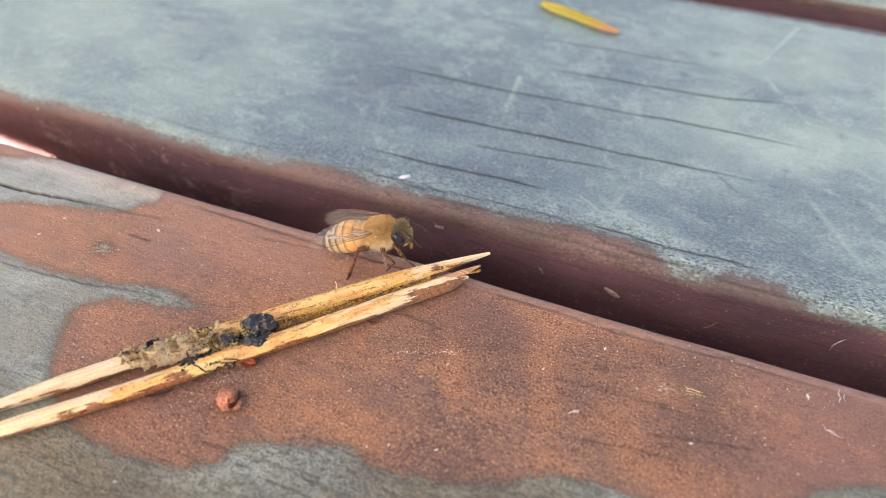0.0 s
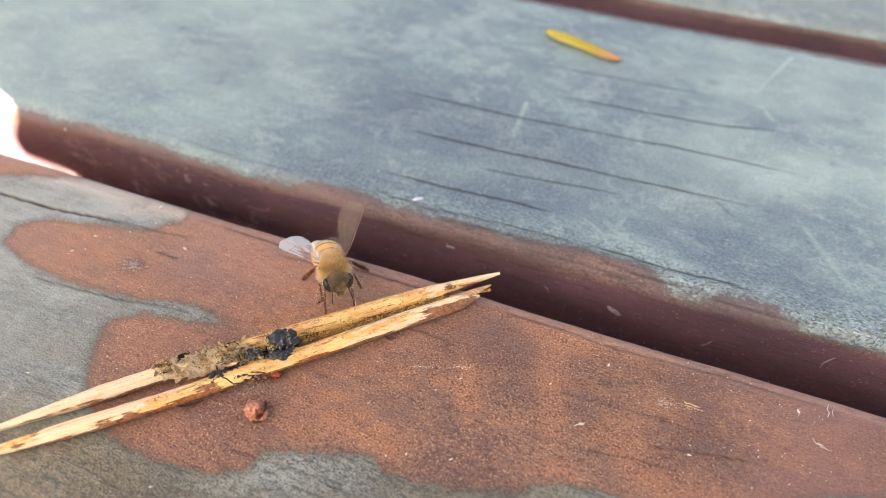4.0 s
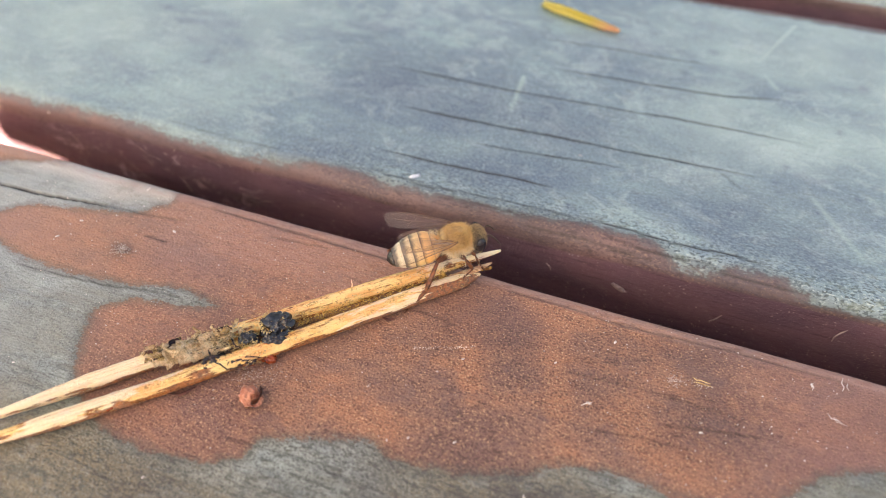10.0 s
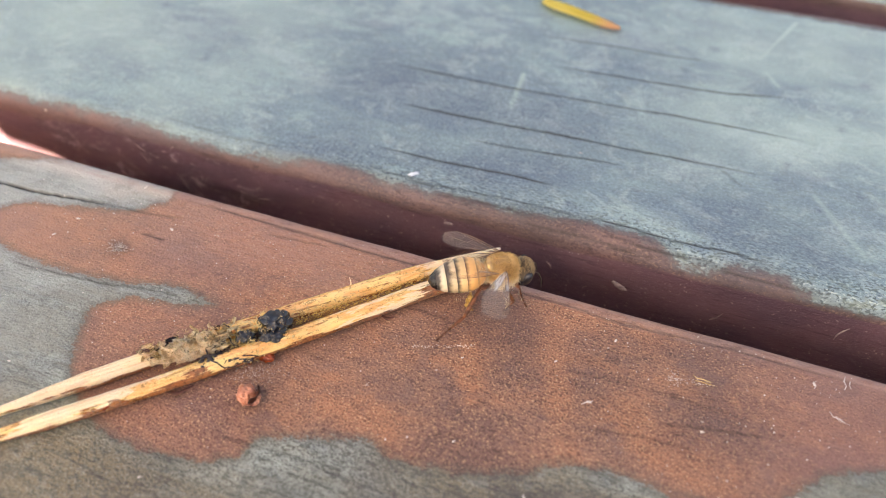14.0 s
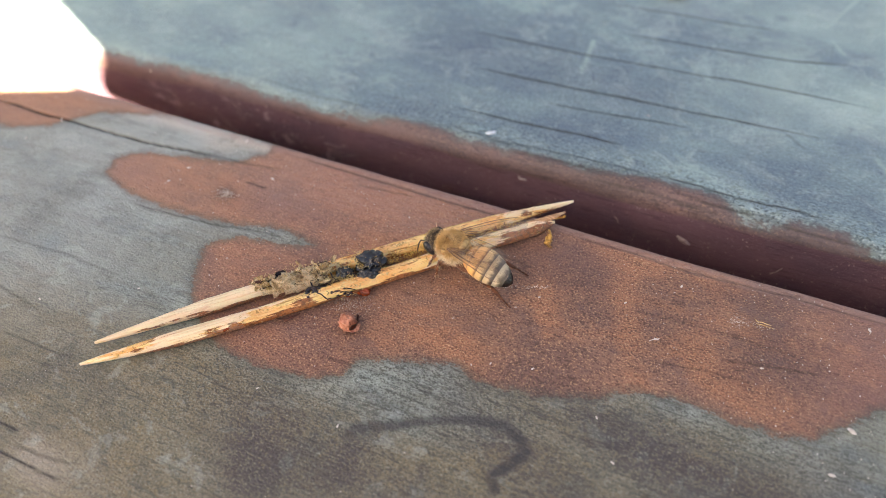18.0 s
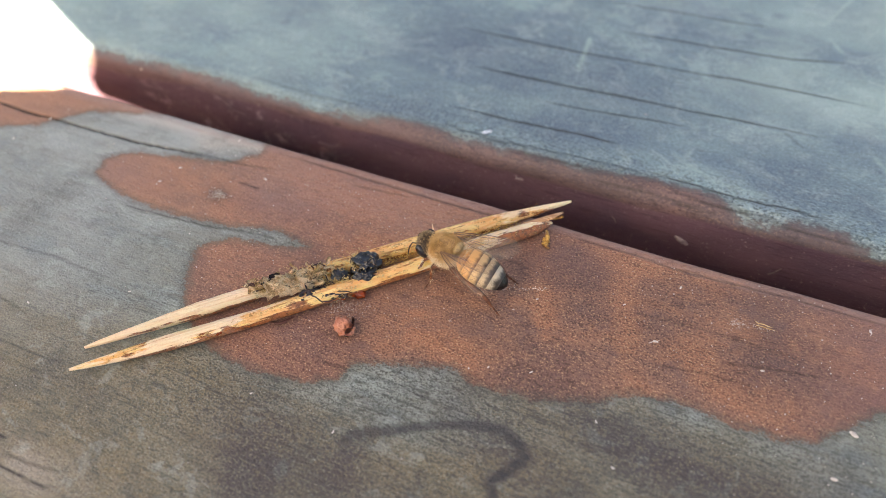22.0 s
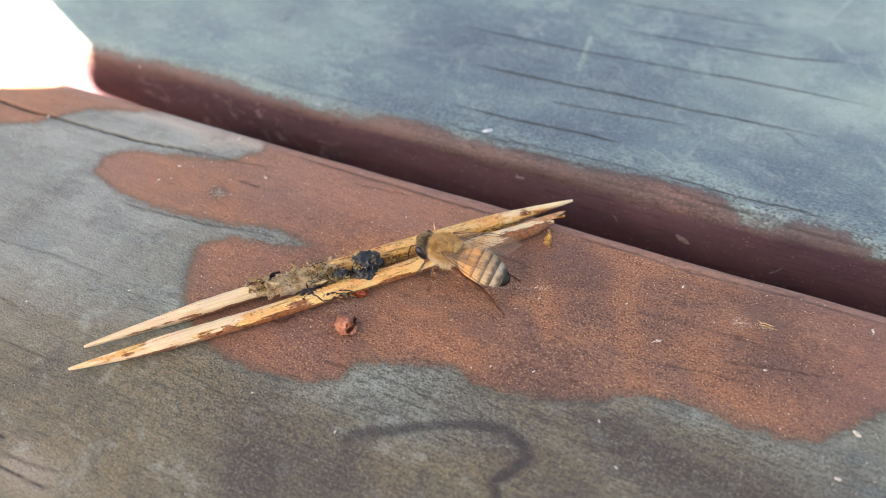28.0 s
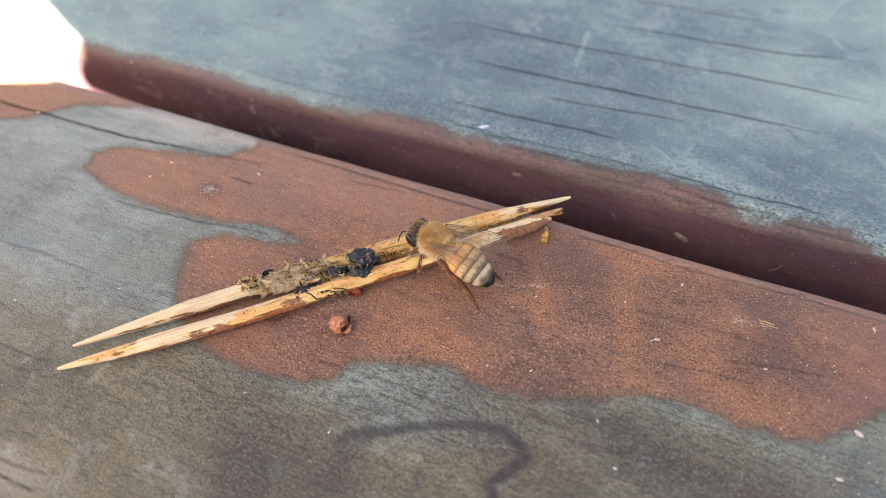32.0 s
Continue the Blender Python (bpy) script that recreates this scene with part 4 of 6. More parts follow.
pick_b, origin_b = toothpick("toothpick", "wooden toothpick with a frayed broken end, stained amber and brown",
                             [(-44.8, -43.1, 0.95), (-24.0, -25.2, 1.2), (-1.3, -0.7, 1.0)], 0.97, M_PICK_B, 12, 2.6, 7.0, -1,
                             [(0.05, 0.05, None, 0.45), (0.125, 0.035, 90, 0.9), (0.52, 0.12, None, 0.6), (0.62, 0.12, None, 0.6), (0.42, 0.06, 40, 0.7), (0.36, 0.04, 20, 0.6), (0.68, 0.06, 60, 0.6), (0.82, 0.08, 70, 0.6), (0.27, 0.03, 30, 0.5)],
                             [(0.12, 0.02, 60, 0.6), (0.15, 0.012, 110, 0.5), (0.27, 0.02, 20, 0.75), (0.31, 0.015, 15, 0.95), (0.36, 0.05, -25, 0.95), (0.42, 0.035, -5, 1.0), (0.46, 0.03, 50, 0.5), (0.40, 0.25, -45, 0.85), (0.78, 0.16, -40, 0.7), (0.64, 0.03, 20, 0.5), (0.92, 0.05, 20, 0.9), (0.90, 0.04, 80, 0.5), (0.98, 0.02, None, 0.5), (0.42, 0.16, -32, 1.1), (0.18, 0.12, -40, 0.9), (0.72, 0.22, -34, 1.0), (0.60, 0.10, 130, 0.6)])


def splinter(parent, origin, pts, radii, material=None, flat=0.6):
    return part("splinter", tube(bmesh.new(), [Vector(p) - origin for p in pts], radii, 7, flat), material or M_SPLINTER, parent)


splinter(pick_b, origin_b, [(-7, -6.2, 1.3), (-4, -2.9, 1.5), (-1.6, -0.3, 1.5), (-0.4, 1.2, 1.45)], [0.5, 0.6, 0.42, 0.14])
splinter(pick_b, origin_b, [(-1.7, -0.5, 1.3), (-0.7, 0.2, 1.2), (-0.2, 0.3, 1.5), (-0.3, 0.1, 1.9)], [0.16, 0.2, 0.24, 0.1], M_CRUMB)
for s in ([(-14.8, -9.2, 1.6), (-15.0, -8.6, 2.0), (-15.2, -8.4, 2.7)], [(-27.5, -21.6, 1.7), (-28.2, -21.0, 2.1)], [(-38.6, -33.2, 1.6), (-38.4, -32.6, 2.0)]):
    splinter(pick_a, origin_a, s, [0.14, 0.1, 0.03][:len(s)], M_PICK_A)
for s in ([(-10.2, -10.8, 0.5), (-9.4, -11.0, 0.4), (-8.6, -10.6, 0.5)], [(-27.6, -28.6, 0.6), (-26.4, -28.2, 0.35), (-25.2, -26.8, 0.6)]):
    splinter(pick_b, origin_b, s, [0.1, 0.26, 0.08], M_SHELL)


# hardened drops of dark syrup on the front toothpick, and frayed fibres along both
for x, y, z, rx, ry, rz in ((-31.9, -32.5, 1.25, 0.5, 0.34, 0.26), (-28.6, -28.9, 0.75, 1.0, 0.42, 0.4), (-29.8, -30.2, 0.6, 0.7, 0.3, 0.3), (-26.4, -26.8, 0.8, 0.6, 0.3, 0.3), (-9.0, -9.4, 0.9, 0.6, 0.25, 0.25)):
    part("syrup_drop", lump(bmesh.new(), Vector((x, y, z)) - origin_b, (rx, ry, rz), 0.35, 1.8, 3, x, Matrix.Rotation(0.8, 3, "Z")), M_AMBER, pick_b, "hardened dark red-brown syrup")
for x, y, z, rx, ry, rz in ((-32.3, -26.9, 1.1, 0.8, 0.3, 0.3), (-17.6, -12.9, 1.75, 0.5, 0.26, 0.24)):
    part("syrup_drop", lump(bmesh.new(), Vector((x, y, z)) - origin_a, (rx, ry, rz), 0.35, 1.8, 3, x, Matrix.Rotation(0.8, 3, "Z")), M_AMBER, pick_a, "hardened dark red-brown syrup")


def frayed(parent, origin, start, end, count, seed):
    """Short loose wood fibres along the upper and front side of a toothpick."""
    rng = random.Random(seed)
    bm = bmesh.new()
    for _ in range(count):
        k = rng.random()
        ang = radians(rng.uniform(-10, 110))
        p = Vector(start).lerp(Vector(end), k) + Vector((0.7, -0.7, 0)) * math.cos(ang) * 0.98 + Vector((0, 0, math.sin(ang) * 0.98))
        d = Vector((rng.gauss(0.7, 0.3), rng.gauss(0.7, 0.3), rng.gauss(0.1, 0.25))).normalized() * rng.uniform(0.2, 0.7)
        tube(bm, [p - origin, p - origin + d * 0.5 + Vector((0, 0, 0.05)), p - origin + d + Vector((0, 0, rng.uniform(-0.05, 0.12)))], [0.02, 0.03, 0.01], 4)
    tagged(part("loose_fibre", bm, M_STRAW, parent, "short loose wood fibres"), kind="stuff")


frayed(pick_b, origin_b, (-34, -33.6, 1.0), (-3, -2.6, 1.1), 110, 51)
frayed(pick_a, origin_a, (-20, -15.6, 1.2), (-4, 0.4, 1.15), 80, 52)


# sticky crust in the furrow between the two
def crust():
    rng = random.Random(21)
    bm = bmesh.new()
    for i in range(1000):
        k = rng.random()
        if i % 3:
            p = Vector((-18.6, -15.6, 0)).lerp(Vector((-5.0, -2.8, 0)), k ** 1.4)
            z, spread = rng.uniform(0.9, 1.75), 0.34
        else:
            p = Vector((-19.0, -14.6, 0)).lerp(Vector((-10.5, -6.6, 0)), k ** 1.3)
            z, spread = rng.uniform(1.75, 2.15), 0.38
        r = rng.uniform(0.03, 0.085)
        lump(bm, (p.x + rng.gauss(0, spread), p.y + rng.gauss(0, spread), z), (r * rng.uniform(1.0, 2.2), r, r * 0.7), 0.5, 2.0, 1, rng.uniform(0, 50), Matrix.Rotation(rng.uniform(0, 3), 3, "Z"))
    me = bpy.data.meshes.new("sticky_crust")
    bm.to_mesh(me)
    bm.free()
    me.materials.append(M_CRUST)
    tagged(new("sticky_crust", me), "dark amber sticky crust in the furrow between two toothpicks", "crust", kind="stuff")


crust()


# ---- squashed dead insect stuck between the toothpicks ----
M_TAR = simple("tarry_leg", (0.05, 0.03, 0.03), (0.018, 0.014, 0.018), 0.25, (1500, 1500, 1500), 0.0001)


def dead_insect():
    o = Vector((-24.5, -20.6, 0.0))
    top = thing("dead_insect", "squashed charred dead insect stuck across two toothpicks", "insect", o)

    def at(x, y, z):
        return Vector((x, y, z)) - o

    def shrivelled(name, c, radii, turn, folds, seed, label):
        """A collapsed black shell: a dome with deep wavering creases and a puckered crown."""
        bm = bmesh.new()
        made = bmesh.ops.create_icosphere(bm, subdivisions=5, radius=1.0)["verts"]
        spin = Matrix.Rotation(turn, 3, "Z")
        for v in made:
            d = v.co.normalized()
            crease = 1 - abs(noise.noise(Vector((d.x * folds, d.y * folds, d.z * folds * 0.7)) + Vector((seed, 0, 0))))
            k = 0.80 + 0.30 * crease ** 3 + 0.12 * noise.noise(d * 2.1 + Vector((0, seed, 0)))
            v.co = (spin @ Vector((d.x * radii[0] * k, d.y * radii[1] * k, d.z * radii[2] * k)) + c) * MM
        return part(name, bm, M_BLACK, top, label)

    shrivelled("head", at(-20.3, -17.3, 2.05), (1.95, 1.6, 1.5), 0.75, 1.9, 2.0, "glossy shrivelled black head")
    shrivelled("cheek", at(-19.7, -18.9, 1.75), (1.6, 1.0, 1.0), 0.6, 2.4, 9.0, "glossy shrivelled black cheek")
    shrivelled("thorax", at(-22.6, -20.0, 1.75), (1.15, 0.95, 0.95), 0.9, 2.2, 5.0, "crumpled black thorax")
    way, across = Vector((-0.78, -0.62, 0)), Vector((0.62, -0.78, 0))
    for i in range(6):
        # one arched, crumpled plate of dry skin for each abdomen ring
        plate, grid = bmesh.new(), {}
        u0, size = 0.4 + 1.32 * i, (1.2, 1.45, 1.55, 1.5, 1.3, 0.95)[i]
        for a in range(5):
            for b in range(11):
                u, v = a / 4, b / 10 * math.pi
                w = Vector((u0 + u * 1.4, v * 1.3, i * 2.7))
                r = size * (0.84 + 0.26 * u ** 2 + 0.30 * noise.noise(w * 1.9) + 0.2 * noise.noise(w * 5.1))
                c = Vector((-24.3, -20.5, 1.3)) + way * (u0 + 1.75 * u + 0.35 * noise.noise(w * 2.3)) - o
                grid[a, b] = plate.verts.new((c + across * math.cos(v) * r * 1.1 + Vector((0, 0, math.sin(v) * r * (0.9 + 0.14 * math.sin(i * 2.1))))) * MM)
        for a in range(4):
            for b in range(10):
                plate.faces.new((grid[a, b], grid[a + 1, b], grid[a + 1, b + 1], grid[a, b + 1]))
        bmesh.ops.solidify(plate, geom=plate.faces[:], thickness=0.05 * MM)
        part("abdomen_plate", plate, M_HUSK, top, "crumpled straw-gold translucent skin plate")
    for k in range(3):
        a0 = 0.9 * k
        part("head_ridge", tube(bmesh.new(), [at(-20.3 + (1.3 - 0.3 * k) * math.cos(a), -17.2 + (1.15 - 0.3 * k) * math.sin(a), 2.85 + 0.25 * k + 0.15 * math.sin(3 * a + k)) for a in np.linspace(a0, a0 + 4.4, 22)], [0.04] + [0.10] * 20 + [0.04], 7, 0.7), M_BLACK, top)
    part("tail", lump(bmesh.new(), at(-31.6, -25.3, 1.7), (1.1, 0.5, 0.55), 0.3, 2.0, 3, 4.0, Matrix.Rotation(0.7, 3, "Z")), M_SHELL, top)
    legs = [[(-25.6, -23.2, 2.4), (-24.6, -24.0, 2.25), (-23.6, -24.2, 2.1), (-22.8, -24.15, 1.55), (-22.0, -23.6, 1.35), (-21.5, -22.9, 1.4)],
            [(-24.6, -21.8, 2.1), (-23.7, -22.4, 2.15), (-22.6, -22.6, 2.1), (-21.6, -22.0, 1.9)], [(-24.2, -20.8, 2.2), (-23.4, -21.4, 2.2), (-22.4, -21.6, 2.2)],
            [(-21.6, -19.6, 2.2), (-21.0, -20.4, 2.1), (-20.4, -21.0, 1.5)], [(-24.6, -19.8, 2.4), (-25.4, -19.6, 2.5), (-26.2, -20.2, 2.4)], [(-21.8, -22.4, 1.9), (-20.8, -22.0, 2.0), (-20.2, -21.4, 1.3)]]
    for pts in legs:
        part("leg", tube(bmesh.new(), [at(*p).lerp(at(*q), k) + 0.12 * noise.noise_vector(Vector(p) * 2.3 + Vector((k * 2, 0, 0))) for p, q in zip(pts, pts[1:]) for k in (0, 0.34, 0.67)] + [at(*pts[-1])], [0.05 + 0.06 * abs(math.sin(1.7 * i)) for i in range(3 * len(pts) - 3)] + [0.04], 6, 0.6), M_TAR, top)
    rng = random.Random(5)
    for i in range(60):
        k = 0.12 + 0.9 * rng.random()
        x, y = -22.4 - 9.0 * k + rng.gauss(0, 0.75), -19.0 - 6.8 * k + rng.gauss(0, 0.75)
        z = 1.95 + rng.uniform(0, 0.95) * (1 - 0.5 * k)
        long, wide, curl = rng.uniform(0.6, 1.8), rng.uniform(0.2, 0.62), rng.uniform(0.3, 1.5)
        turn = Euler((rng.uniform(-0.8, 0.8), rng.uniform(-0.6, 0.6), rng.uniform(0, 6.28))).to_matrix()
        bm, grid = bmesh.new(), {}
        for a in range(8):
            for b in range(5):
                u, v = a / 7 - 0.5, b / 4 - 0.5
                w = wide * (1 - 1.2 * u * u + 0.3 * noise.noise(Vector((u * 5, v * 2, i * 3.1))))
                p = Vector((u * long, v * w, curl * 0.5 * (v * v * 2 + u * u) + 0.18 * noise.noise(Vector((u * 6, v * 5, i * 1.7)))))
                grid[a, b] = bm.verts.new((turn @ p + at(x, y, z)) * MM)
        for a in range(7):
            for b in range(4):
                bm.faces.new((grid[a, b], grid[a + 1, b], grid[a + 1, b + 1], grid[a, b + 1]))
        bmesh.ops.solidify(bm, geom=bm.faces[:], thickness=0.05 * MM)
        part("abdomen_shred" if i % 3 else "wing_shred", bm, M_TAR if i % 15 == 4 else M_SHELL if i % 15 == 9 else M_HUSK, top, "dry curled shred of skin")
    bm = bmesh.new()
    for i in range(190):
        k = rng.random()
        p = Vector((-19.0, -16.6, 0)) * (1 - k) + Vector((-31.0, -25.4, 0)) * k + Vector((rng.gauss(0, 0.8), rng.gauss(0, 0.8), 0))
        q = at(p.x, p.y, 2.2 + rng.uniform(0, 1.6))
        d = Vector((rng.gauss(0, 1), rng.gauss(0, 1), rng.gauss(0.3, 0.6))).normalized() * rng.uniform(0.2, 0.6)
        tube(bm, [q, q + d * 0.4 + Vector((rng.uniform(-0.12, 0.12), rng.uniform(-0.12, 0.12), 0.1)), q + d * 0.75, q + d * 0.9 + Vector((rng.uniform(-0.2, 0.2), rng.uniform(-0.2, 0.2), -0.1))], [0.016, 0.024, 0.022, 0.008], 3)
    for i in range(1100):
        c = rng.choice(((-23.0, -21.2, 1.9, 1.3), (-21.6, -20.4, 1.8, 0.8), (-21.2, -18.4, 2.6, 0.7), (-21.6, -17.2, 2.4, 0.5), (-30.4, -25.4, 1.9, 0.9), (-18.4, -17.8, 1.8, 0.6), (-22.4, -22.2, 1.2, 0.9)))
        q = at(c[0] + rng.gauss(0, c[3]), c[1] + rng.gauss(0, 0.35), c[2] + rng.uniform(0, 0.3))
        d = Vector((rng.gauss(0, 1), rng.gauss(0, 1), rng.gauss(0, 0.35))).normalized() * rng.uniform(0.12, 0.38)
        tube(bm, [q, q + d * 0.5 + Vector((rng.uniform(-0.12, 0.12), rng.uniform(-0.12, 0.12), 0.08)), q + d], [0.03, 0.045, 0.02], 3)
    tagged(part("debris", bm, M_STRAW, top, "yellowish fibrous debris"), kind="stuff")
    bm = bmesh.new()
    for i in range(150):
        c = rng.choice(((-24.2, -22.6, 1.8, 1.0), (-22.0, -21.6, 1.4, 0.8), (-26.0, -21.8, 2.2, 1.2), (-20.6, -19.4, 1.7, 0.8)))
        q = at(c[0] + rng.gauss(0, c[3]), c[1] + rng.gauss(0, 0.32), c[2] + rng.uniform(-0.2, 0.25))
        d = Vector((rng.gauss(0.6, 1), rng.gauss(0.4, 0.8), rng.gauss(0, 0.3))).normalized() * rng.uniform(0.3, 0.9)
        tube(bm, [q, q + d * 0.5 + Vector((rng.uniform(-0.2, 0.2), rng.uniform(-0.2, 0.2), 0.15)), q + d], [0.03, 0.05, 0.015], 4)
    tagged(part("dark_tangle", bm, M_TAR, top, "dark tangled fibres"), kind="stuff")
    bm = bmesh.new()
    for i in range(150):
        k = rng.random()
        q = at(-25.4 + 4.6 * k + rng.gauss(0, 0.25), -24.3 + 3.6 * k + 0.5 * math.sin(5 * k) - 0.5 + rng.gauss(0, 0.3), 2.08 - 0.75 * k ** 2 + rng.uniform(-0.25, 0.12))
        r = rng.uniform(0.05, 0.2)
        lump(bm, q, (r * 1.9, r, r * 0.7), 0.5, 2.2, 2, rng.uniform(0, 60), Matrix.Rotation(0.8 + rng.gauss(0, 0.5), 3, "Z"))
    tagged(part("tarry_residue", bm, M_TAR, top, "black tarry residue smeared over the wood"), kind="stuff")
    part("resin_drop", lump(bmesh.new(), at(-19.8, -20.7, 0.6), (1.0, 0.7, 0.6), 0.45, 1.6, 4, 8.0), M_AMBER, top, "dark red amber drop")
    part("resin_drop", lump(bmesh.new(), at(-21.6, -21.9, 0.6), (0.7, 0.5, 0.5), 0.3, 1.4, 3, 18.0), M_AMBER, top, "dark red amber drop")


dead_insect()


# ---- crumbs, leaf and dust ----
def red_pellet():
    top = thing("crumb", "glossy reddish-brown crumb with a curled dark shell beside a toothpick", "crumb", (-19.0, -26.0, 0.0))
    kernel = part("kernel", lump(bmesh.new(), (0, 0, 0.95), (1.25, 1.05, 0.95), 0.42, 1.7, 3, 3.0), M_PELLET, top, "glossy reddish-brown angular kernel")
    kernel.data.polygons.foreach_set("use_smooth", [False] * len(kernel.data.polygons))
    bm, grid = bmesh.new(), {}
    for i in range(11):
        a = -1.0 + 2.2 * i / 10
        for j in range(7):
            h = j / 6
            r = 1.15 + 0.25 * h * h
            grid[i, j] = bm.verts.new(Vector((0.05 + r * math.cos(a) * 1.05, 0.1 + r * math.sin(a), 0.15 + h * (2.3 - 0.9 * abs(a) + 0.35 * math.sin(i * 1.3)))) * MM)
    for i in range(10):
        for j in range(6):
            bm.faces.new((grid[i, j], grid[i + 1, j], grid[i + 1, j + 1], grid[i, j + 1]))
    bmesh.ops.solidify(bm, geom=bm.faces[:], thickness=0.14 * MM)
    part("shell", bm, M_SHELL, top, "curled dark shell")


red_pellet()
crumb = thing("sugary_crumb", "sticky yellow-brown crumb pulled off a toothpick", "crumb", (-1.1, -3.9, 0.0))
blob = bmesh.new()
for x, y, z, r in ((0, 0, 0.35, 0.36), (0.25, -0.3, 0.25, 0.26), (-0.2, 0.25, 0.6, 0.32), (0.12, 0.35, 0.9, 0.3), (-0.1, 0.55, 1.15, 0.27), (0.3, 0.1, 0.65, 0.22), (-0.25, -0.15, 0.25, 0.24)):
    lump(blob, (x, y, z), (r, r * 1.1, r * 0.85), 0.45, 2.2, 3, 9 * x + 5 * z)
part("blob", blob, M_CRUMB, crumb)
part("strand", tube(bmesh.new(), [(0.1, 0.4, 0.9), (-0.1, 0.8, 1.2), (-0.3, 1.3, 1.1), (-0.5, 1.7, 0.8)], [0.3, 0.22, 0.2, 0.1], 7), M_CRUMB, crumb)
part("strand", tube(bmesh.new(), [(0, -0.4, 0.5), (0.4, -0.7, 0.35), (0.8, -0.7, 0.3)], [0.28, 0.2, 0.08], 7), M_CRUMB, crumb)


def leaf():
    top = thing("leaf", "narrow dry yellow leaf with an orange tip lying on a plank", "leaf", (-4.4, 68.0, 0.0), -21.0)
    n, m, verts = 40, 9, []
    for i in range(n):
        u = i / (n - 1)
        w = 1.95 * (math.sin(math.pi * (0.10 + 0.84 * u)) ** 0.6) * (0.9 + 0.1 * math.sin(9 * u))
        for j in range(m):
            v = j / (m - 1) * 2 - 1
            verts.append(Vector((-8.6 + 17.4 * u, v * w + 1.0 * (u - 0.5) ** 2 * 2 - 0.2 * math.sin(7 * u), 0.18 + 0.75 * abs(v) ** 1.5 * (0.6 + 0.4 * math.sin(5 * u)) + 0.5 * u * u)) * MM)
    bm = bmesh.new()
    vs = [bm.verts.new(v) for v in verts]
    for i in range(n - 1):
        for j in range(m - 1):
            bm.faces.new((vs[i * m + j], vs[(i + 1) * m + j], vs[(i + 1) * m + j + 1], vs[i * m + j + 1]))
    bmesh.ops.solidify(bm, geom=bm.faces[:], thickness=0.16 * MM)
    part("blade", bm, M_LEAF, top)
    part("midrib", tube(bmesh.new(), [(-8.4 + 17 * u, 1.0 * (u - 0.5) ** 2 * 2 - 0.2 * math.sin(7 * u), 0.26 + 0.5 * u * u) for u in np.linspace(0, 1, 12)], [0.16 - 0.01 * k for k in range(12)], 6), M_LEAF, top)


leaf()


def flake(at, size, turn, label, material=M_DUST, seed=1.0, category="speck"):
    top = thing("speck", label, category, at, turn, "specks on the planks")
    part("flake", lump(bmesh.new(), (0, 0, size[2]), size, 0.45, 1.9, 3, seed), material, top)
    return top


flake((-16.3, 14.7, 0.0), (0.85, 0.36, 0.16), 42, "whitish flake lying on the far plank", M_WHITE, 1.0)
for i, (x, y, s) in enumerate([(15.3, -13.6, 0.45), (0.7, -12.9, 0.3), (16.5, -4.5, 0.4), (38.0, -2.8, 0.45), (36.7, -17.4, 0.8), (35.1, -23.3, 0.6), (10.7, -9.7, 0.3), (-1.4, -24.2, 0.3), (-3.4, -25.2, 0.25), (-42.1, -7.0, 0.5),
                                (-55.1, -9.6, 0.45), (-56.1, -13.1, 0.4), (-50.5, -1.1, 0.55), (-81.7, -7.8, 0.5), (-57.3, -37.2, 0.35), (-46.7, -31.0, 0.3), (-24.5, -37.4, 0.25), (-13.8, -38.0, 0.35), (11.6, -26.2, 0.35),
                                (14.5, -30.6, 0.4), (27.1, -13.0, 0.35), (3.3, -23.0, 0.35), (-83.5, -13.6, 0.4)]):
    flake((x, y, 0.0), (s * 0.6, s * 0.3, s * 0.2), 37 * i, "tiny pale speck on the near plank", seed=2.0 + i)


def hair_fibre(at, pts, label):
    top = thing("fibre", label, "fibre", at, 0, "fibres in the gap")
    part("strand", tube(bmesh.new(), pts, [0.08] + [0.11] * (len(pts) - 2) + [0.05], 6), M_GREYDUST, top)


SIDE = 10.7
top = thing("speck", "pale winged seed caught on the red side of a plank", "seed", (15.5, SIDE, -7.2))
part("flake", lump(bmesh.new(), (0, -0.1, 0), (1.2, 0.25, 0.42), 0.35, 1.6, 3, 4.0, Matrix.Rotation(0.5, 3, "Y")), M_GREYDUST, top)
hair_fibre((28.6, SIDE, -8.2), [(-0.6, 0, -0.9), (0, -0.15, -0.1), (0.6, -0.05, 0.9)], "pale fibre caught on the red side of a plank")
hair_fibre((43.1, SIDE, -5.2), [(-0.4, 0, -1.5), (-0.5, -0.2, -0.4), (-0.1, -0.2, 0.6), (0.5, 0, 1.2)], "curled pale fibre caught on the red side of a plank")
hair_fibre((5.5, SIDE, -6.7), [(-0.5, 0, 0.6), (0.1, -0.15, 0.2), (0.4, -0.05, -0.7)], "pale fibre caught on the red side of a plank")
flake((-9.5, SIDE, -4.0), (0.7, 0.14, 0.22), 0, "greyish flake caught on the red side of a plank", M_GREYDUST, 9.0)


def plant_shred(at, strands, label):
    """A torn wisp of plant fibre lying flat on the near plank."""
    top = thing("plant_shred", label, "fibre", at, 0, "torn wisps on the near plank")
    for pts in strands:
        part("strand", tube(bmesh.new(), [(x, y, 0.12 + 0.06 * math.sin(5 * x + y)) for x, y in pts], [0.03] + [0.065] * (len(pts) - 2) + [0.02], 6, 0.6), M_STRAW if "yellow" in label else M_DUST, top)


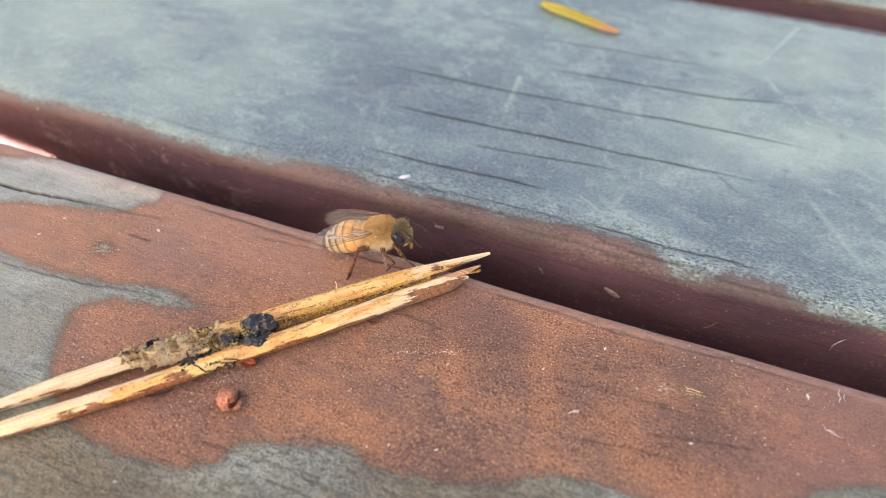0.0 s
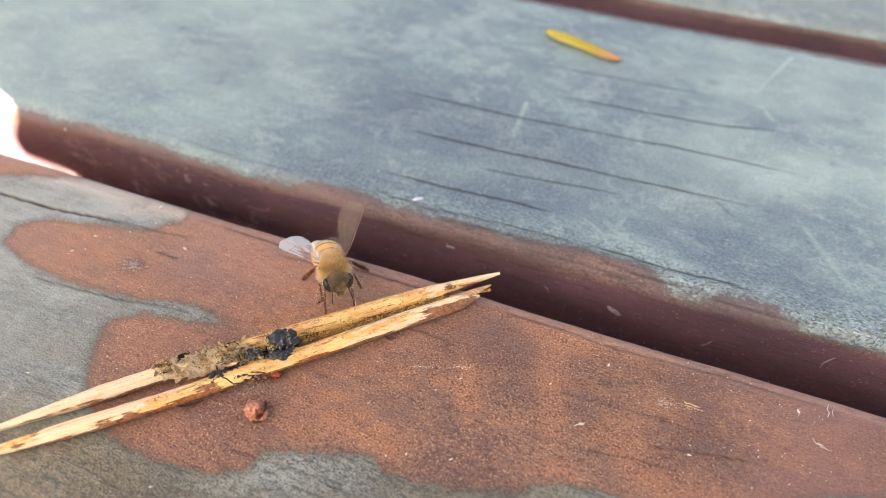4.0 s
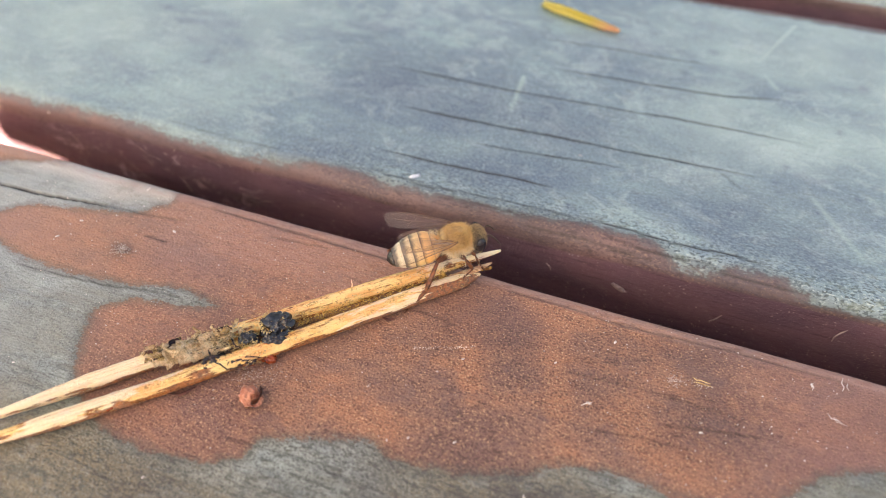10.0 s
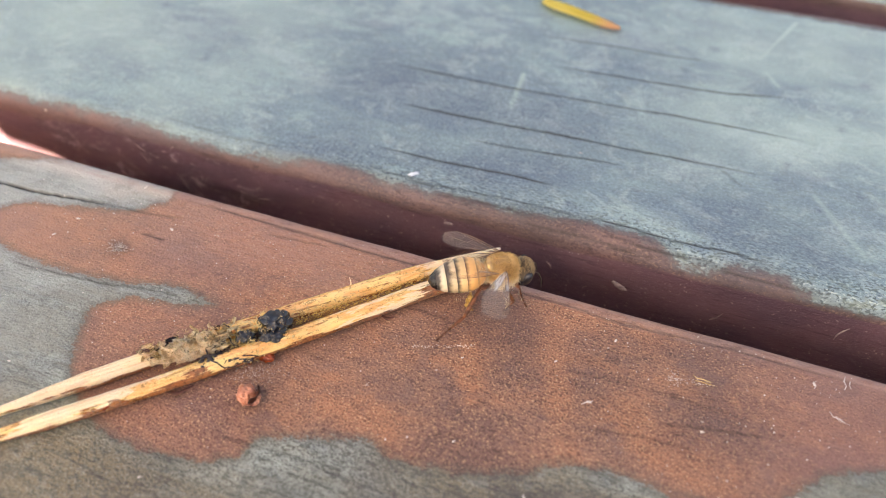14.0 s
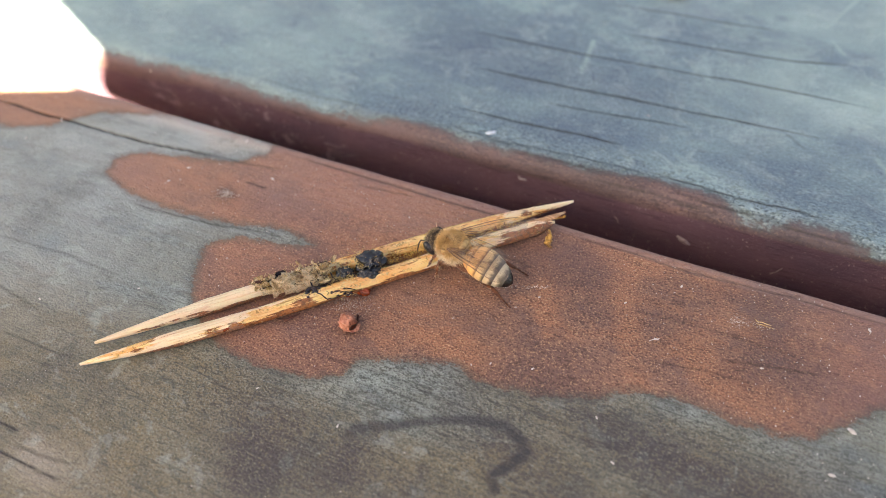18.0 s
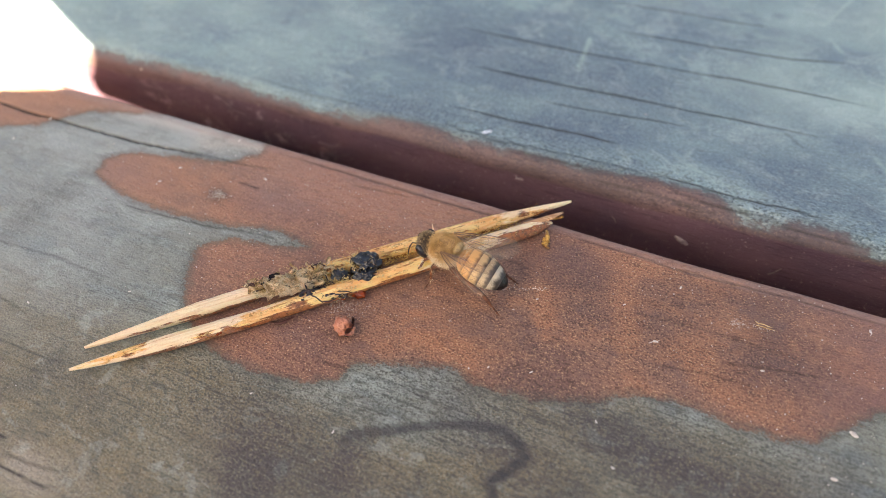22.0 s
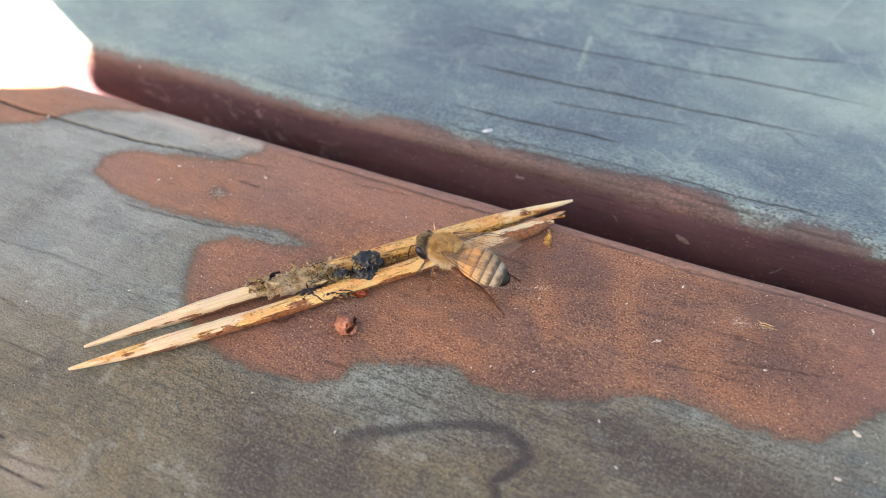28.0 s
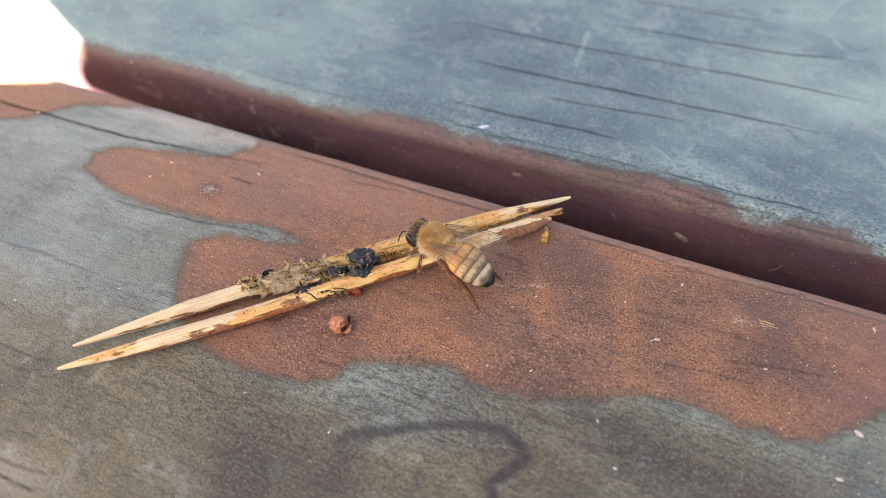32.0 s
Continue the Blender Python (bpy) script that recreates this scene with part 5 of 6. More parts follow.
plant_shred((26.6, -6.6, 0), [[(-1.2, 0.3), (-0.7, 0.05), (-0.2, 0.2), (0.3, 0.05), (0.9, 0.12)], [(-0.9, -0.35), (-0.2, -0.15), (0.5, -0.3), (1.2, -0.22)]], "yellow wisp of dry plant fibre on the red-brown paint")
plant_shred((38.1, -2.9, 0), [[(-0.1, -0.5), (0.05, -0.1), (-0.15, 0.3), (0.1, 0.55)]], "pale torn wisp on the red-brown paint near the gap")
plant_shred((41.3, -1.5, 0), [[(-0.1, 0.9), (-0.25, 0.2), (0, -0.3), (-0.2, -0.9)], [(0.35, 0.3), (0.25, -0.2), (0.45, -0.7)]], "pale torn wisp on the red-brown paint near the gap")
plant_shred((40.4, -6.5, 0), [[(-0.9, 0.6), (-0.5, 0.1), (0.1, 0.05), (0.5, -0.3), (1.0, -0.3)], [(-0.2, 0.1), (0.1, -0.25), (0.4, -0.3)]], "pale branching wisp on the red-brown paint")
plant_shred((15.2, -13.7, 0), [[(-0.6, -0.5), (-0.2, -0.05), (0.2, 0.05), (0.5, 0.4)]], "short pale wisp on the red-brown paint")


def grit(name, label, spots, size, seed, material):
    """Countless grains scattered over an area, as one sheet of tiny lumps."""
    rng = random.Random(seed)
    verts, faces = [], []
    for x, y in spots(rng):
        s = size * rng.uniform(0.5, 1.4)
        a = rng.uniform(0, 3)
        k = len(verts)
        c = Vector((x, y, 0.05))
        for ang in (0, 2.1, 4.2):
            verts.append((c + Vector((s * math.cos(a + ang), s * 0.7 * math.sin(a + ang), -0.1))) * MM)
        verts.append((c + Vector((0, 0, s * 0.7))) * MM)
        faces += [(k, k + 1, k + 3), (k + 1, k + 2, k + 3), (k + 2, k, k + 3)]
    return tagged(new(name, mesh_of(name, verts, faces, material, False)), label, "grit", kind="stuff")


def wall_grit():
    """Countless pale flecks and threads that cling to the painted side of the far plank."""
    rng = random.Random(41)
    bm = bmesh.new()
    for i in range(420):
        x, z = rng.uniform(-84, 58), -rng.uniform(3.2, 13)
        r = rng.uniform(0.04, 0.12)
        lump(bm, (x, SIDE + 0.05, z), (r * rng.uniform(0.8, 2.2), r * 0.5, r), 0.4, 2.0, 1, i * 0.7, Matrix.Rotation(rng.uniform(0, 3), 3, "Y"))
    for i in range(46):
        x, z = rng.uniform(-78, -40), -rng.uniform(3.5, 10)
        a, n = rng.uniform(-1.2, 1.2), rng.uniform(0.8, 2.2)
        tube(bm, [(x + n * k * math.cos(a) + rng.uniform(-0.15, 0.15), SIDE - 0.02, z + n * k * math.sin(a) + rng.uniform(-0.15, 0.15)) for k in (0, 0.33, 0.66, 1)], [0.03, 0.06, 0.06, 0.02], 4)
    me = bpy.data.meshes.new("wall_dust")
    bm.to_mesh(me)
    bm.free()
    me.materials.append(M_GREYDUST)
    tagged(new("wall_dust", me), "pale flecks and cobweb threads on the maroon side of a plank", "grit", kind="stuff")


wall_grit()
grit("dust", "fine pale dust grains on the near plank", lambda r: [(r.uniform(-95, 60), -r.uniform(0.5, 50)) for _ in range(900)], 0.1, 3, M_DUST)
grit("chalky_scratch", "row of pale crumbly specks beside the toothpicks",
     lambda r: [(-5.2 + 6.6 * k + r.gauss(0, 0.12), -13.4 + 2.5 * k + r.gauss(0, 0.16)) for k in (r.random() ** 1.3 for _ in range(130))], 0.08, 4, M_CHALK)
grit("pale_scab", "small pale scabs of dried dirt on the near plank",
     lambda r: [(23.7 + r.gauss(0, 0.5), -7.2 + r.gauss(0, 0.45)) for _ in range(130)] + [(26.2 + r.gauss(0, 0.9), -6.9 + r.gauss(0, 0.3)) for _ in range(50)] + [(-46.7 + r.gauss(0, 0.75), -12.1 + r.gauss(0, 0.5)) for _ in range(200)], 0.07, 5, M_DUST)
grit("pollen_dust", "yellow-brown grains scattered along the toothpicks",
     lambda r: [(-33 + 33 * k + r.gauss(0, 1.3), -28.5 + 30.5 * k + r.gauss(0, 1.3)) for k in (0.82 * r.random() for _ in range(380))], 0.085, 6, M_CRUMB)

grit("pale_smear", "pale dusty smear beside the amber drops",
     lambda r: [(-20.2 + r.gauss(0, 1.3) + 0.6 * a, -22.9 + r.gauss(0, 0.4) + 0.6 * a) for a in (r.gauss(0, 1.4) for _ in range(420))], 0.04, 15, M_DUST)

grit("bright_specks", "tiny bright specks on the red-brown paint", lambda r: [(r.uniform(-30, 42), -r.uniform(0.5, 21)) for _ in range(260)], 0.07, 16, M_DUST)


# ---- the honeybee; it faces +x, its feet stand at z = 0 ----
def surface_hair(bm_verts, bm_faces, centre, radii, count, length, lean, rng, keep=lambda d: True, width=0.015):
    """Thin tapering hairs that stand on an ellipsoid (mm)."""
    made = 0
    while made < count:
        d = Vector((rng.gauss(0, 1), rng.gauss(0, 1), rng.gauss(0, 1))).normalized()
        if not keep(d):
            continue
        made += 1
        p = Vector((d.x * radii[0], d.y * radii[1], d.z * radii[2])) + Vector(centre)
        nrm = Vector((d.x / radii[0], d.y / radii[1], d.z / radii[2])).normalized()
        way = (nrm + Vector(lean) + 0.28 * Vector((rng.gauss(0, 1), rng.gauss(0, 1), rng.gauss(0, 1)))).normalized()
        side = way.cross(Vector((rng.gauss(0, 1), rng.gauss(0, 1), rng.gauss(0, 1)))).normalized() * width
        n = length * rng.uniform(0.6, 1.25)
        mid = p + way * n * 0.55 + nrm * 0.03
        tip = p + way * n + Vector(lean) * n * 0.25
        k = len(bm_verts)
        bm_verts += [(p - side) * MM, (p + side) * MM, (mid - side * 0.7) * MM, (mid + side * 0.7) * MM, tip * MM]
        bm_faces += [(k, k + 1, k + 3, k + 2), (k + 2, k + 3, k + 4)]


def fuzz(name, jobs, material, parent, seed):
    verts, faces, rng = [], [], random.Random(seed)
    for centre, radii, count, length, lean, keep in jobs:
        surface_hair(verts, faces, centre, radii, count, length, lean, rng, keep)
    return tagged(part(name, mesh_of(name, verts, faces, material), material, parent), kind="stuff")


GIRTH_X = [-6.75, -6.55, -5.9, -5.2, -4.4, -3.5, -2.6, -1.7, -0.9, -0.3, 0.1]
GIRTH_R = [0.14, 0.66, 1.18, 1.55, 1.86, 2.06, 2.12, 2.02, 1.66, 1.10, 0.65]


def tergite(name, x0, x1, parent, material, sides=32):
    """One ring of the abdomen, from x0 back to x1: it follows the body's taper, a little flattened below, and its hind margin laps over the next."""
    verts, faces, rows = [], [], 12
    for i in range(rows):
        u = i / (rows - 1)
        x = x0 + (x1 - x0) * u
        r = float(np.interp(x, GIRTH_X, GIRTH_R)) * (1.0 + 0.035 * u) + 0.03 * math.sin(u * math.pi)
        droop = -0.035 * max(0.0, -x - 1.5) ** 1.6
        for k in range(sides):
            a = k * math.tau / sides
            zz = math.sin(a)
            verts.append(Vector((x - x0 - 0.08 * zz * u, r * math.cos(a), r * zz * (0.95 if zz > 0 else 0.78) + droop)) * MM)
    for i in range(rows - 1):
        for k in range(sides):
            faces.append((i * sides + k, i * sides + (k + 1) % sides, (i + 1) * sides + (k + 1) % sides, (i + 1) * sides + k))
    faces += [tuple(range(sides)), tuple((rows - 1) * sides + k for k in range(sides))[::-1]]
    ob = part(name, mesh_of(name, verts, faces, material), material, parent)
    ob.location = (x0 * MM, 0, 0)
    return ob


FORE = [(0, 0.25), (1.2, 0.55), (3.2, 0.75), (5.6, 0.95), (7.6, 0.95), (8.4, 0.5), (8.75, -0.1), (8.3, -1.0), (7.4, -1.75), (5.6, -1.95), (3.6, -1.55), (1.8, -0.8), (0.4, -0.25)]
HIND = [(0, 0.15), (1.4, 0.35), (3.4, 0.45), (5.2, 0.35), (6.2, 0.0), (6.35, -0.5), (5.7, -1.25), (4.2, -1.65), (2.6, -1.4), (1.2, -0.75), (0.3, -0.2)]
FORE, HIND = ([(x * 0.95, y * 1.05) for x, y in o] for o in (FORE, HIND))


def wing(name, outline, veins, mirror, parent, hinge):
    """A membrane that runs out along -x from its hinge, with raised veins as a part of its own; mirror: -1 or 1 across the body."""
    def lift(x, y):
        return 0.10 * math.sin(x * 0.42) + 0.035 * math.sin(y * 5 + x)
    ring = []
    n = len(outline)
    for i in range(n):
        p0, p1, p2, p3 = (Vector((*outline[(i + k) % n], 0)) for k in (-1, 0, 1, 2))
        for s in range(4):
            u = s / 4
            ring.append(0.5 * (2 * p1 + (p2 - p0) * u + (2 * p0 - 5 * p1 + 4 * p2 - p3) * u * u + (3 * p1 - p0 - 3 * p2 + p3) * u ** 3))
    mid = sum(ring, Vector()) / len(ring)
    bm = bmesh.new()
    loops = []
    for f in (1.0, 0.75, 0.5, 0.25):
        loops.append([bm.verts.new(Vector((-q.x, mirror * q.y, lift(q.x, q.y))) * MM) for q in (mid + (p - mid) * f for p in ring)])
    m = len(ring)
    for a, b in zip(loops, loops[1:]):
        for k in range(m):
            bm.faces.new((a[k], a[(k + 1) % m], b[(k + 1) % m], b[k]))
    bm.faces.new(loops[-1])
    ob = part(name, bm, M_WING, parent, "clear brownish veined wing")
    ob.location = Vector(hinge) * MM
    vb = bmesh.new()
    for line, r in veins:
        pts = []
        for (x0, y0), (x1, y1) in zip(line, line[1:]):
            for s in range(5):
                x, y = x0 + (x1 - x0) * s / 5, y0 + (y1 - y0) * s / 5
                pts.append((-x, mirror * y, lift(x, y)))
        x, y = line[-1]
        pts.append((-x, mirror * y, lift(x, y)))
        tube(vb, pts, [0.5 * r * (1 - 0.5 * i / len(pts)) for i in range(len(pts))], 5)
    part("venation", vb, M_VEIN, ob)
    return ob


FORE_VEINS = [([(0, 0.2), (1.2, 0.5), (3.2, 0.7), (5.6, 0.9), (7.6, 0.9)], 0.12), ([(0, 0.07), (2.2, 0.3), (4.4, 0.45), (6.2, 0.6)], 0.085), ([(0.4, -0.1), (2.4, -0.35), (4.6, -0.5), (6.4, -0.45), (7.6, -0.3)], 0.07),
              ([(0.6, -0.2), (2.4, -0.85), (4.2, -1.35)], 0.07), ([(4.4, 0.46), (4.55, -0.02), (4.6, -0.5)], 0.05), ([(5.8, 0.57), (5.75, 0.1), (6.0, -0.46)], 0.05), ([(4.9, -0.5), (5.2, -1.0), (5.3, -1.7)], 0.045), ([(2.9, -0.4), (3.1, -0.7), (3.2, -1.08)], 0.05)]
HIND_VEINS = [([(0, 0.1), (1.4, 0.3), (3.4, 0.4), (5.2, 0.3)], 0.085), ([(0.3, 0), (2.0, -0.3), (3.8, -0.45), (5.2, -0.6)], 0.06), ([(1.8, -0.3), (2.6, -0.9), (3.4, -1.3)], 0.035)]
FORE_VEINS, HIND_VEINS = ([([(x * 0.95, y * 1.05) for x, y in line], r) for line, r in v] for v in (FORE_VEINS, HIND_VEINS))

LEG_SHAPES = {  # hip, knee, ankle, toe (mm) for the bee's left side; thickness of thigh and shin
    "front": [(1.3, 0.75, 2.3), (2.0, 1.6, 1.9), (2.5, 1.7, 0.3), (3.2, 1.6, -1.2), 0.3, 0.22],
    "middle": [(-0.1, 0.95, 2.1), (0.5, 2.3, 2.2), (0.3, 2.9, 0.3), (0.7, 3.3, -1.2), 0.36, 0.24],
    "hind": [(-0.95, 0.9, 2.05), (-2.7, 2.2, 2.8), (-6.2, 2.2, 1.1), (-9.6, 2.9, -1.35), 0.42, 0.36],
}


def bee_leg(parent, shape, side):
    hip, knee, ankle, toe, thigh, shin = shape
    hip, knee, ankle, toe = (Vector((p[0], p[1] * side, p[2])) for p in (hip, knee, ankle, toe))
    o = hip
    ob = part("leg", tube(bmesh.new(), [(hip - o), (hip - o) * 0.5 + (knee - o) * 0.5 + Vector((0, 0, 0.07)), knee - o], [thigh * 0.75, thigh, thigh * 0.7], 9), M_LEG, parent)
    ob.location = o * MM
    shin_ob = part("shin", tube(bmesh.new(), [knee - o, knee.lerp(ankle, 0.35) - o, knee.lerp(ankle, 0.8) - o, ankle - o], [shin * 0.6, shin * 0.9, shin, shin * 0.7], 9, 0.7), M_LEG, ob)
    foot = bmesh.new()
    flat = shin > 0.3
    tube(foot, [ankle - o, ankle.lerp(toe, 0.25) - o, ankle.lerp(toe, 0.45) - o], [shin * 0.7, shin * (0.85 if flat else 0.7), shin * 0.5], 8, 0.6)
    for a, b in ((0.45, 0.6), (0.6, 0.74), (0.74, 0.87), (0.87, 1.0)):
        tube(foot, [ankle.lerp(toe, a) - o, ankle.lerp(toe, (a + b) / 2) - o, ankle.lerp(toe, b) - o], [0.10, 0.15, 0.11], 7)
    tube(foot, [toe - o, toe - o + Vector((0.22, 0.12 * side, -0.03))], [0.07, 0.02], 5)
    tube(foot, [toe - o, toe - o + Vector((0.16, -0.14, -0.03))], [0.07, 0.02], 5)
    foot_ob = part("foot", foot, M_LEG, ob, "jointed brown foot")
    verts, faces, rng = [], [], random.Random(int(hip.x * 100) + 7)
    for _ in range(60):
        k = rng.random()
        p = (hip.lerp(knee, k) if rng.random() < 0.4 else knee.lerp(ankle, k)) - o
        d = Vector((rng.gauss(0, 1), rng.gauss(0, 1), rng.gauss(0, 1))).normalized()
        s = d.cross(Vector((0.3, 0.5, 0.8))).normalized() * 0.025
        n = len(verts)
        p = p + d * 0.15
        verts += [(p - s) * MM, (p + s) * MM, (p + d * 0.42 + Vector((0, 0, -0.1))) * MM]
        faces.append((n, n + 1, n + 2))
    tagged(part("bristles", mesh_of("bristles", verts, faces, M_PALE_FUZZ), M_PALE_FUZZ, ob), kind="stuff")
    return ob, shin_ob, foot_ob


def make_bee():
    top = thing("honeybee", "golden fuzzy honeybee with orange and dark banded abdomen", "bee")
    # thorax
    bm = lump(bmesh.new(), (0, 0, 3.6), (1.95, 1.75, 1.7), 0.03, 1.2, 4, 1.0)
    thorax = part("thorax", bm, M_THORAX, top, "fuzzy golden-brown thorax")
    lump_hair = [((0, 0, 3.6), (1.9, 1.7, 1.65), 9000, 0.42, (-0.3, 0, 0.1), lambda d: d.z > -0.35 and not (d.z > 0.86 and abs(d.y) < 0.32)), ((0.1, 0, 3.6), (1.9, 1.7, 1.65), 2600, 0.62, (0.1, 0, 0.15), lambda d: d.x > 0.35 or d.x < -0.6),
                 ((0, 0, 3.6), (1.92, 1.72, 1.67), 900, 0.22, (-0.3, 0, 0), lambda d: d.z > 0.8)]
    fuzz("fuzz", lump_hair, M_FUZZ, thorax, 11)
    fuzz("side_fuzz", [((0, 0, 3.5), (1.85, 1.7, 1.65), 3200, 0.8, (0, 0, -0.35), lambda d: d.z < 0.1 and abs(d.y) > 0.3)], M_PALE_FUZZ, thorax, 12)
    scut = lump(bmesh.new(), (-1.4, 0, 4.7), (0.55, 1.0, 0.45), 0.05, 1.0, 3, 2.0)
    part("scutellum", scut, M_THORAX, thorax)
    for s in (1, -1):
        part("tegula", lump(bmesh.new(), (0.35, 1.75 * s, 4.35), (0.3, 0.14, 0.16), 0.1, 1.0, 2, 3.0), M_THORAX, thorax, "small shiny wing base")
    # head
    hb = bmesh.new()
    lump(hb, (0, 0, 0), (1.1, 1.75, 1.65), 0.04, 1.2, 4, 3.0)
    for v in hb.verts:
        k = max(0.0, -v.co.z / MM) / 1.35
        v.co.y *= 1 - 0.45 * k
        v.co.x += 0.25 * MM * k
    head = part("head", hb, M_HEAD, top, "dark hairy head with large glossy eyes")
    head.location = Vector((2.6, 0, 3.05)) * MM
    for s in (1, -1):
        part("eye", lump(bmesh.new(), (0.15, 1.27 * s, 0.0), (0.68, 0.54, 1.25), 0.0, 1.0, 4, 0, Matrix.Rotation(-0.22 * s, 3, "X")), M_EYE, head, "large glossy black compound eye")
        part("antenna", tube(bmesh.new(), [(0.75, 0.32 * s, 0.15), (1.15, 0.62 * s, 0.75), (1.45, 0.85 * s, 1.05), (1.95, 1.05 * s, 0.65), (2.45, 1.2 * s, 0.0), (2.75, 1.25 * s, -0.5)], [0.08, 0.06, 0.075, 0.085, 0.085, 0.06], 8), M_HEAD, head)
        part("mandible", tube(bmesh.new(), [(0.55, 0.38 * s, -1.15), (0.75, 0.3 * s, -1.5), (0.72, 0.08 * s, -1.72)], [0.2, 0.18, 0.08], 7), M_LEG, head)
    part("tongue", tube(bmesh.new(), [(0.6, 0, -1.3), (0.75, 0, -1.9), (0.65, 0, -2.6)], [0.3, 0.3, 0.12], 8), M_CRUMB, head, "amber-brown syrupy tongue reaching down")
    fuzz("fuzz", [((0, 0, 0), (1.0, 1.45, 1.5), 2600, 0.36, (0.15, 0, 0.1), lambda d: (abs(d.y) < 0.6 and d.x > 0.1) or (d.z > 0.45 and d.x > -0.5)), ((-0.1, 0, 0.1), (0.8, 1.5, 1.35), 60, 0.45, (-0.4, 0, 0.2), lambda d: d.x < -0.1)], M_FACE_FUZZ, head, 13)
    fuzz("crown_fuzz", [((0, 0, 0.05), (0.95, 1.4, 1.55), 1000, 0.34, (0.25, 0, 0.35), lambda d: d.z > 0.3)], M_DARK_FUZZ, head, 15)
    # abdomen
    ab = part("abdomen", lump(bmesh.new(), (-0.4, 0, 0), (0.9, 0.75, 0.8), 0.02, 1.0, 3, 1.0), M_THORAX, top, "orange abdomen with dark bands and a black tip")
    ab.location = Vector((-1.75, 0, 3.35)) * MM
    for name, x0, x1, material in (("segment", 0.0, -1.25, M_ORANGE), ("segment", -1.1, -2.5, M_ORANGE), ("segment", -2.35, -3.65, M_TAN), ("segment", -3.5, -4.8, M_STRIPE), ("segment", -4.65, -5.95, M_GREY)):
        tergite(name, x0, x1, ab, material)
    tagged(tergite("tail_tip", -5.8, -6.75, ab, M_TIP), "pointed black tail tip")
    down = lambda d: d.z > -0.5
    fuzz("fuzz", [((-0.7, 0, 0), (1.0, 1.55, 1.5), 900, 0.6, (-0.5, 0, 0.15), lambda d: d.z > -0.3), ((-2.6, 0, -0.05), (2.7, 2.0, 1.9), 1100, 0.2, (-1.9, 0, 0), lambda d: d.z > -0.5 and abs(d.x) < 0.7),
                  ((-3.6, 0, -0.16), (0.2, 1.9, 1.8), 420, 0.3, (-1.9, 0, 0), down), ((-4.65, 0, -0.26), (0.2, 1.58, 1.46), 360, 0.28, (-1.9, 0, 0), down)], M_PALE_FUZZ, ab, 14)
    # wings and legs
    parts = {"top": top, "head": head, "abdomen": ab}
    for s, key in ((1, "left"), (-1, "right")):
        parts["fore_" + key] = wing("forewing", FORE, FORE_VEINS, s, top, (-0.1, 1.5 * s, 4.85))
        parts["hind_" + key] = wing("hindwing", HIND, HIND_VEINS, s, top, (-0.75, 1.45 * s, 4.6))
        for kind, shape in LEG_SHAPES.items():
            parts[kind + "_" + key], parts[kind + "_shin_" + key], parts[kind + "_foot_" + key] = bee_leg(top, shape, s)
    return parts


bee = make_bee()

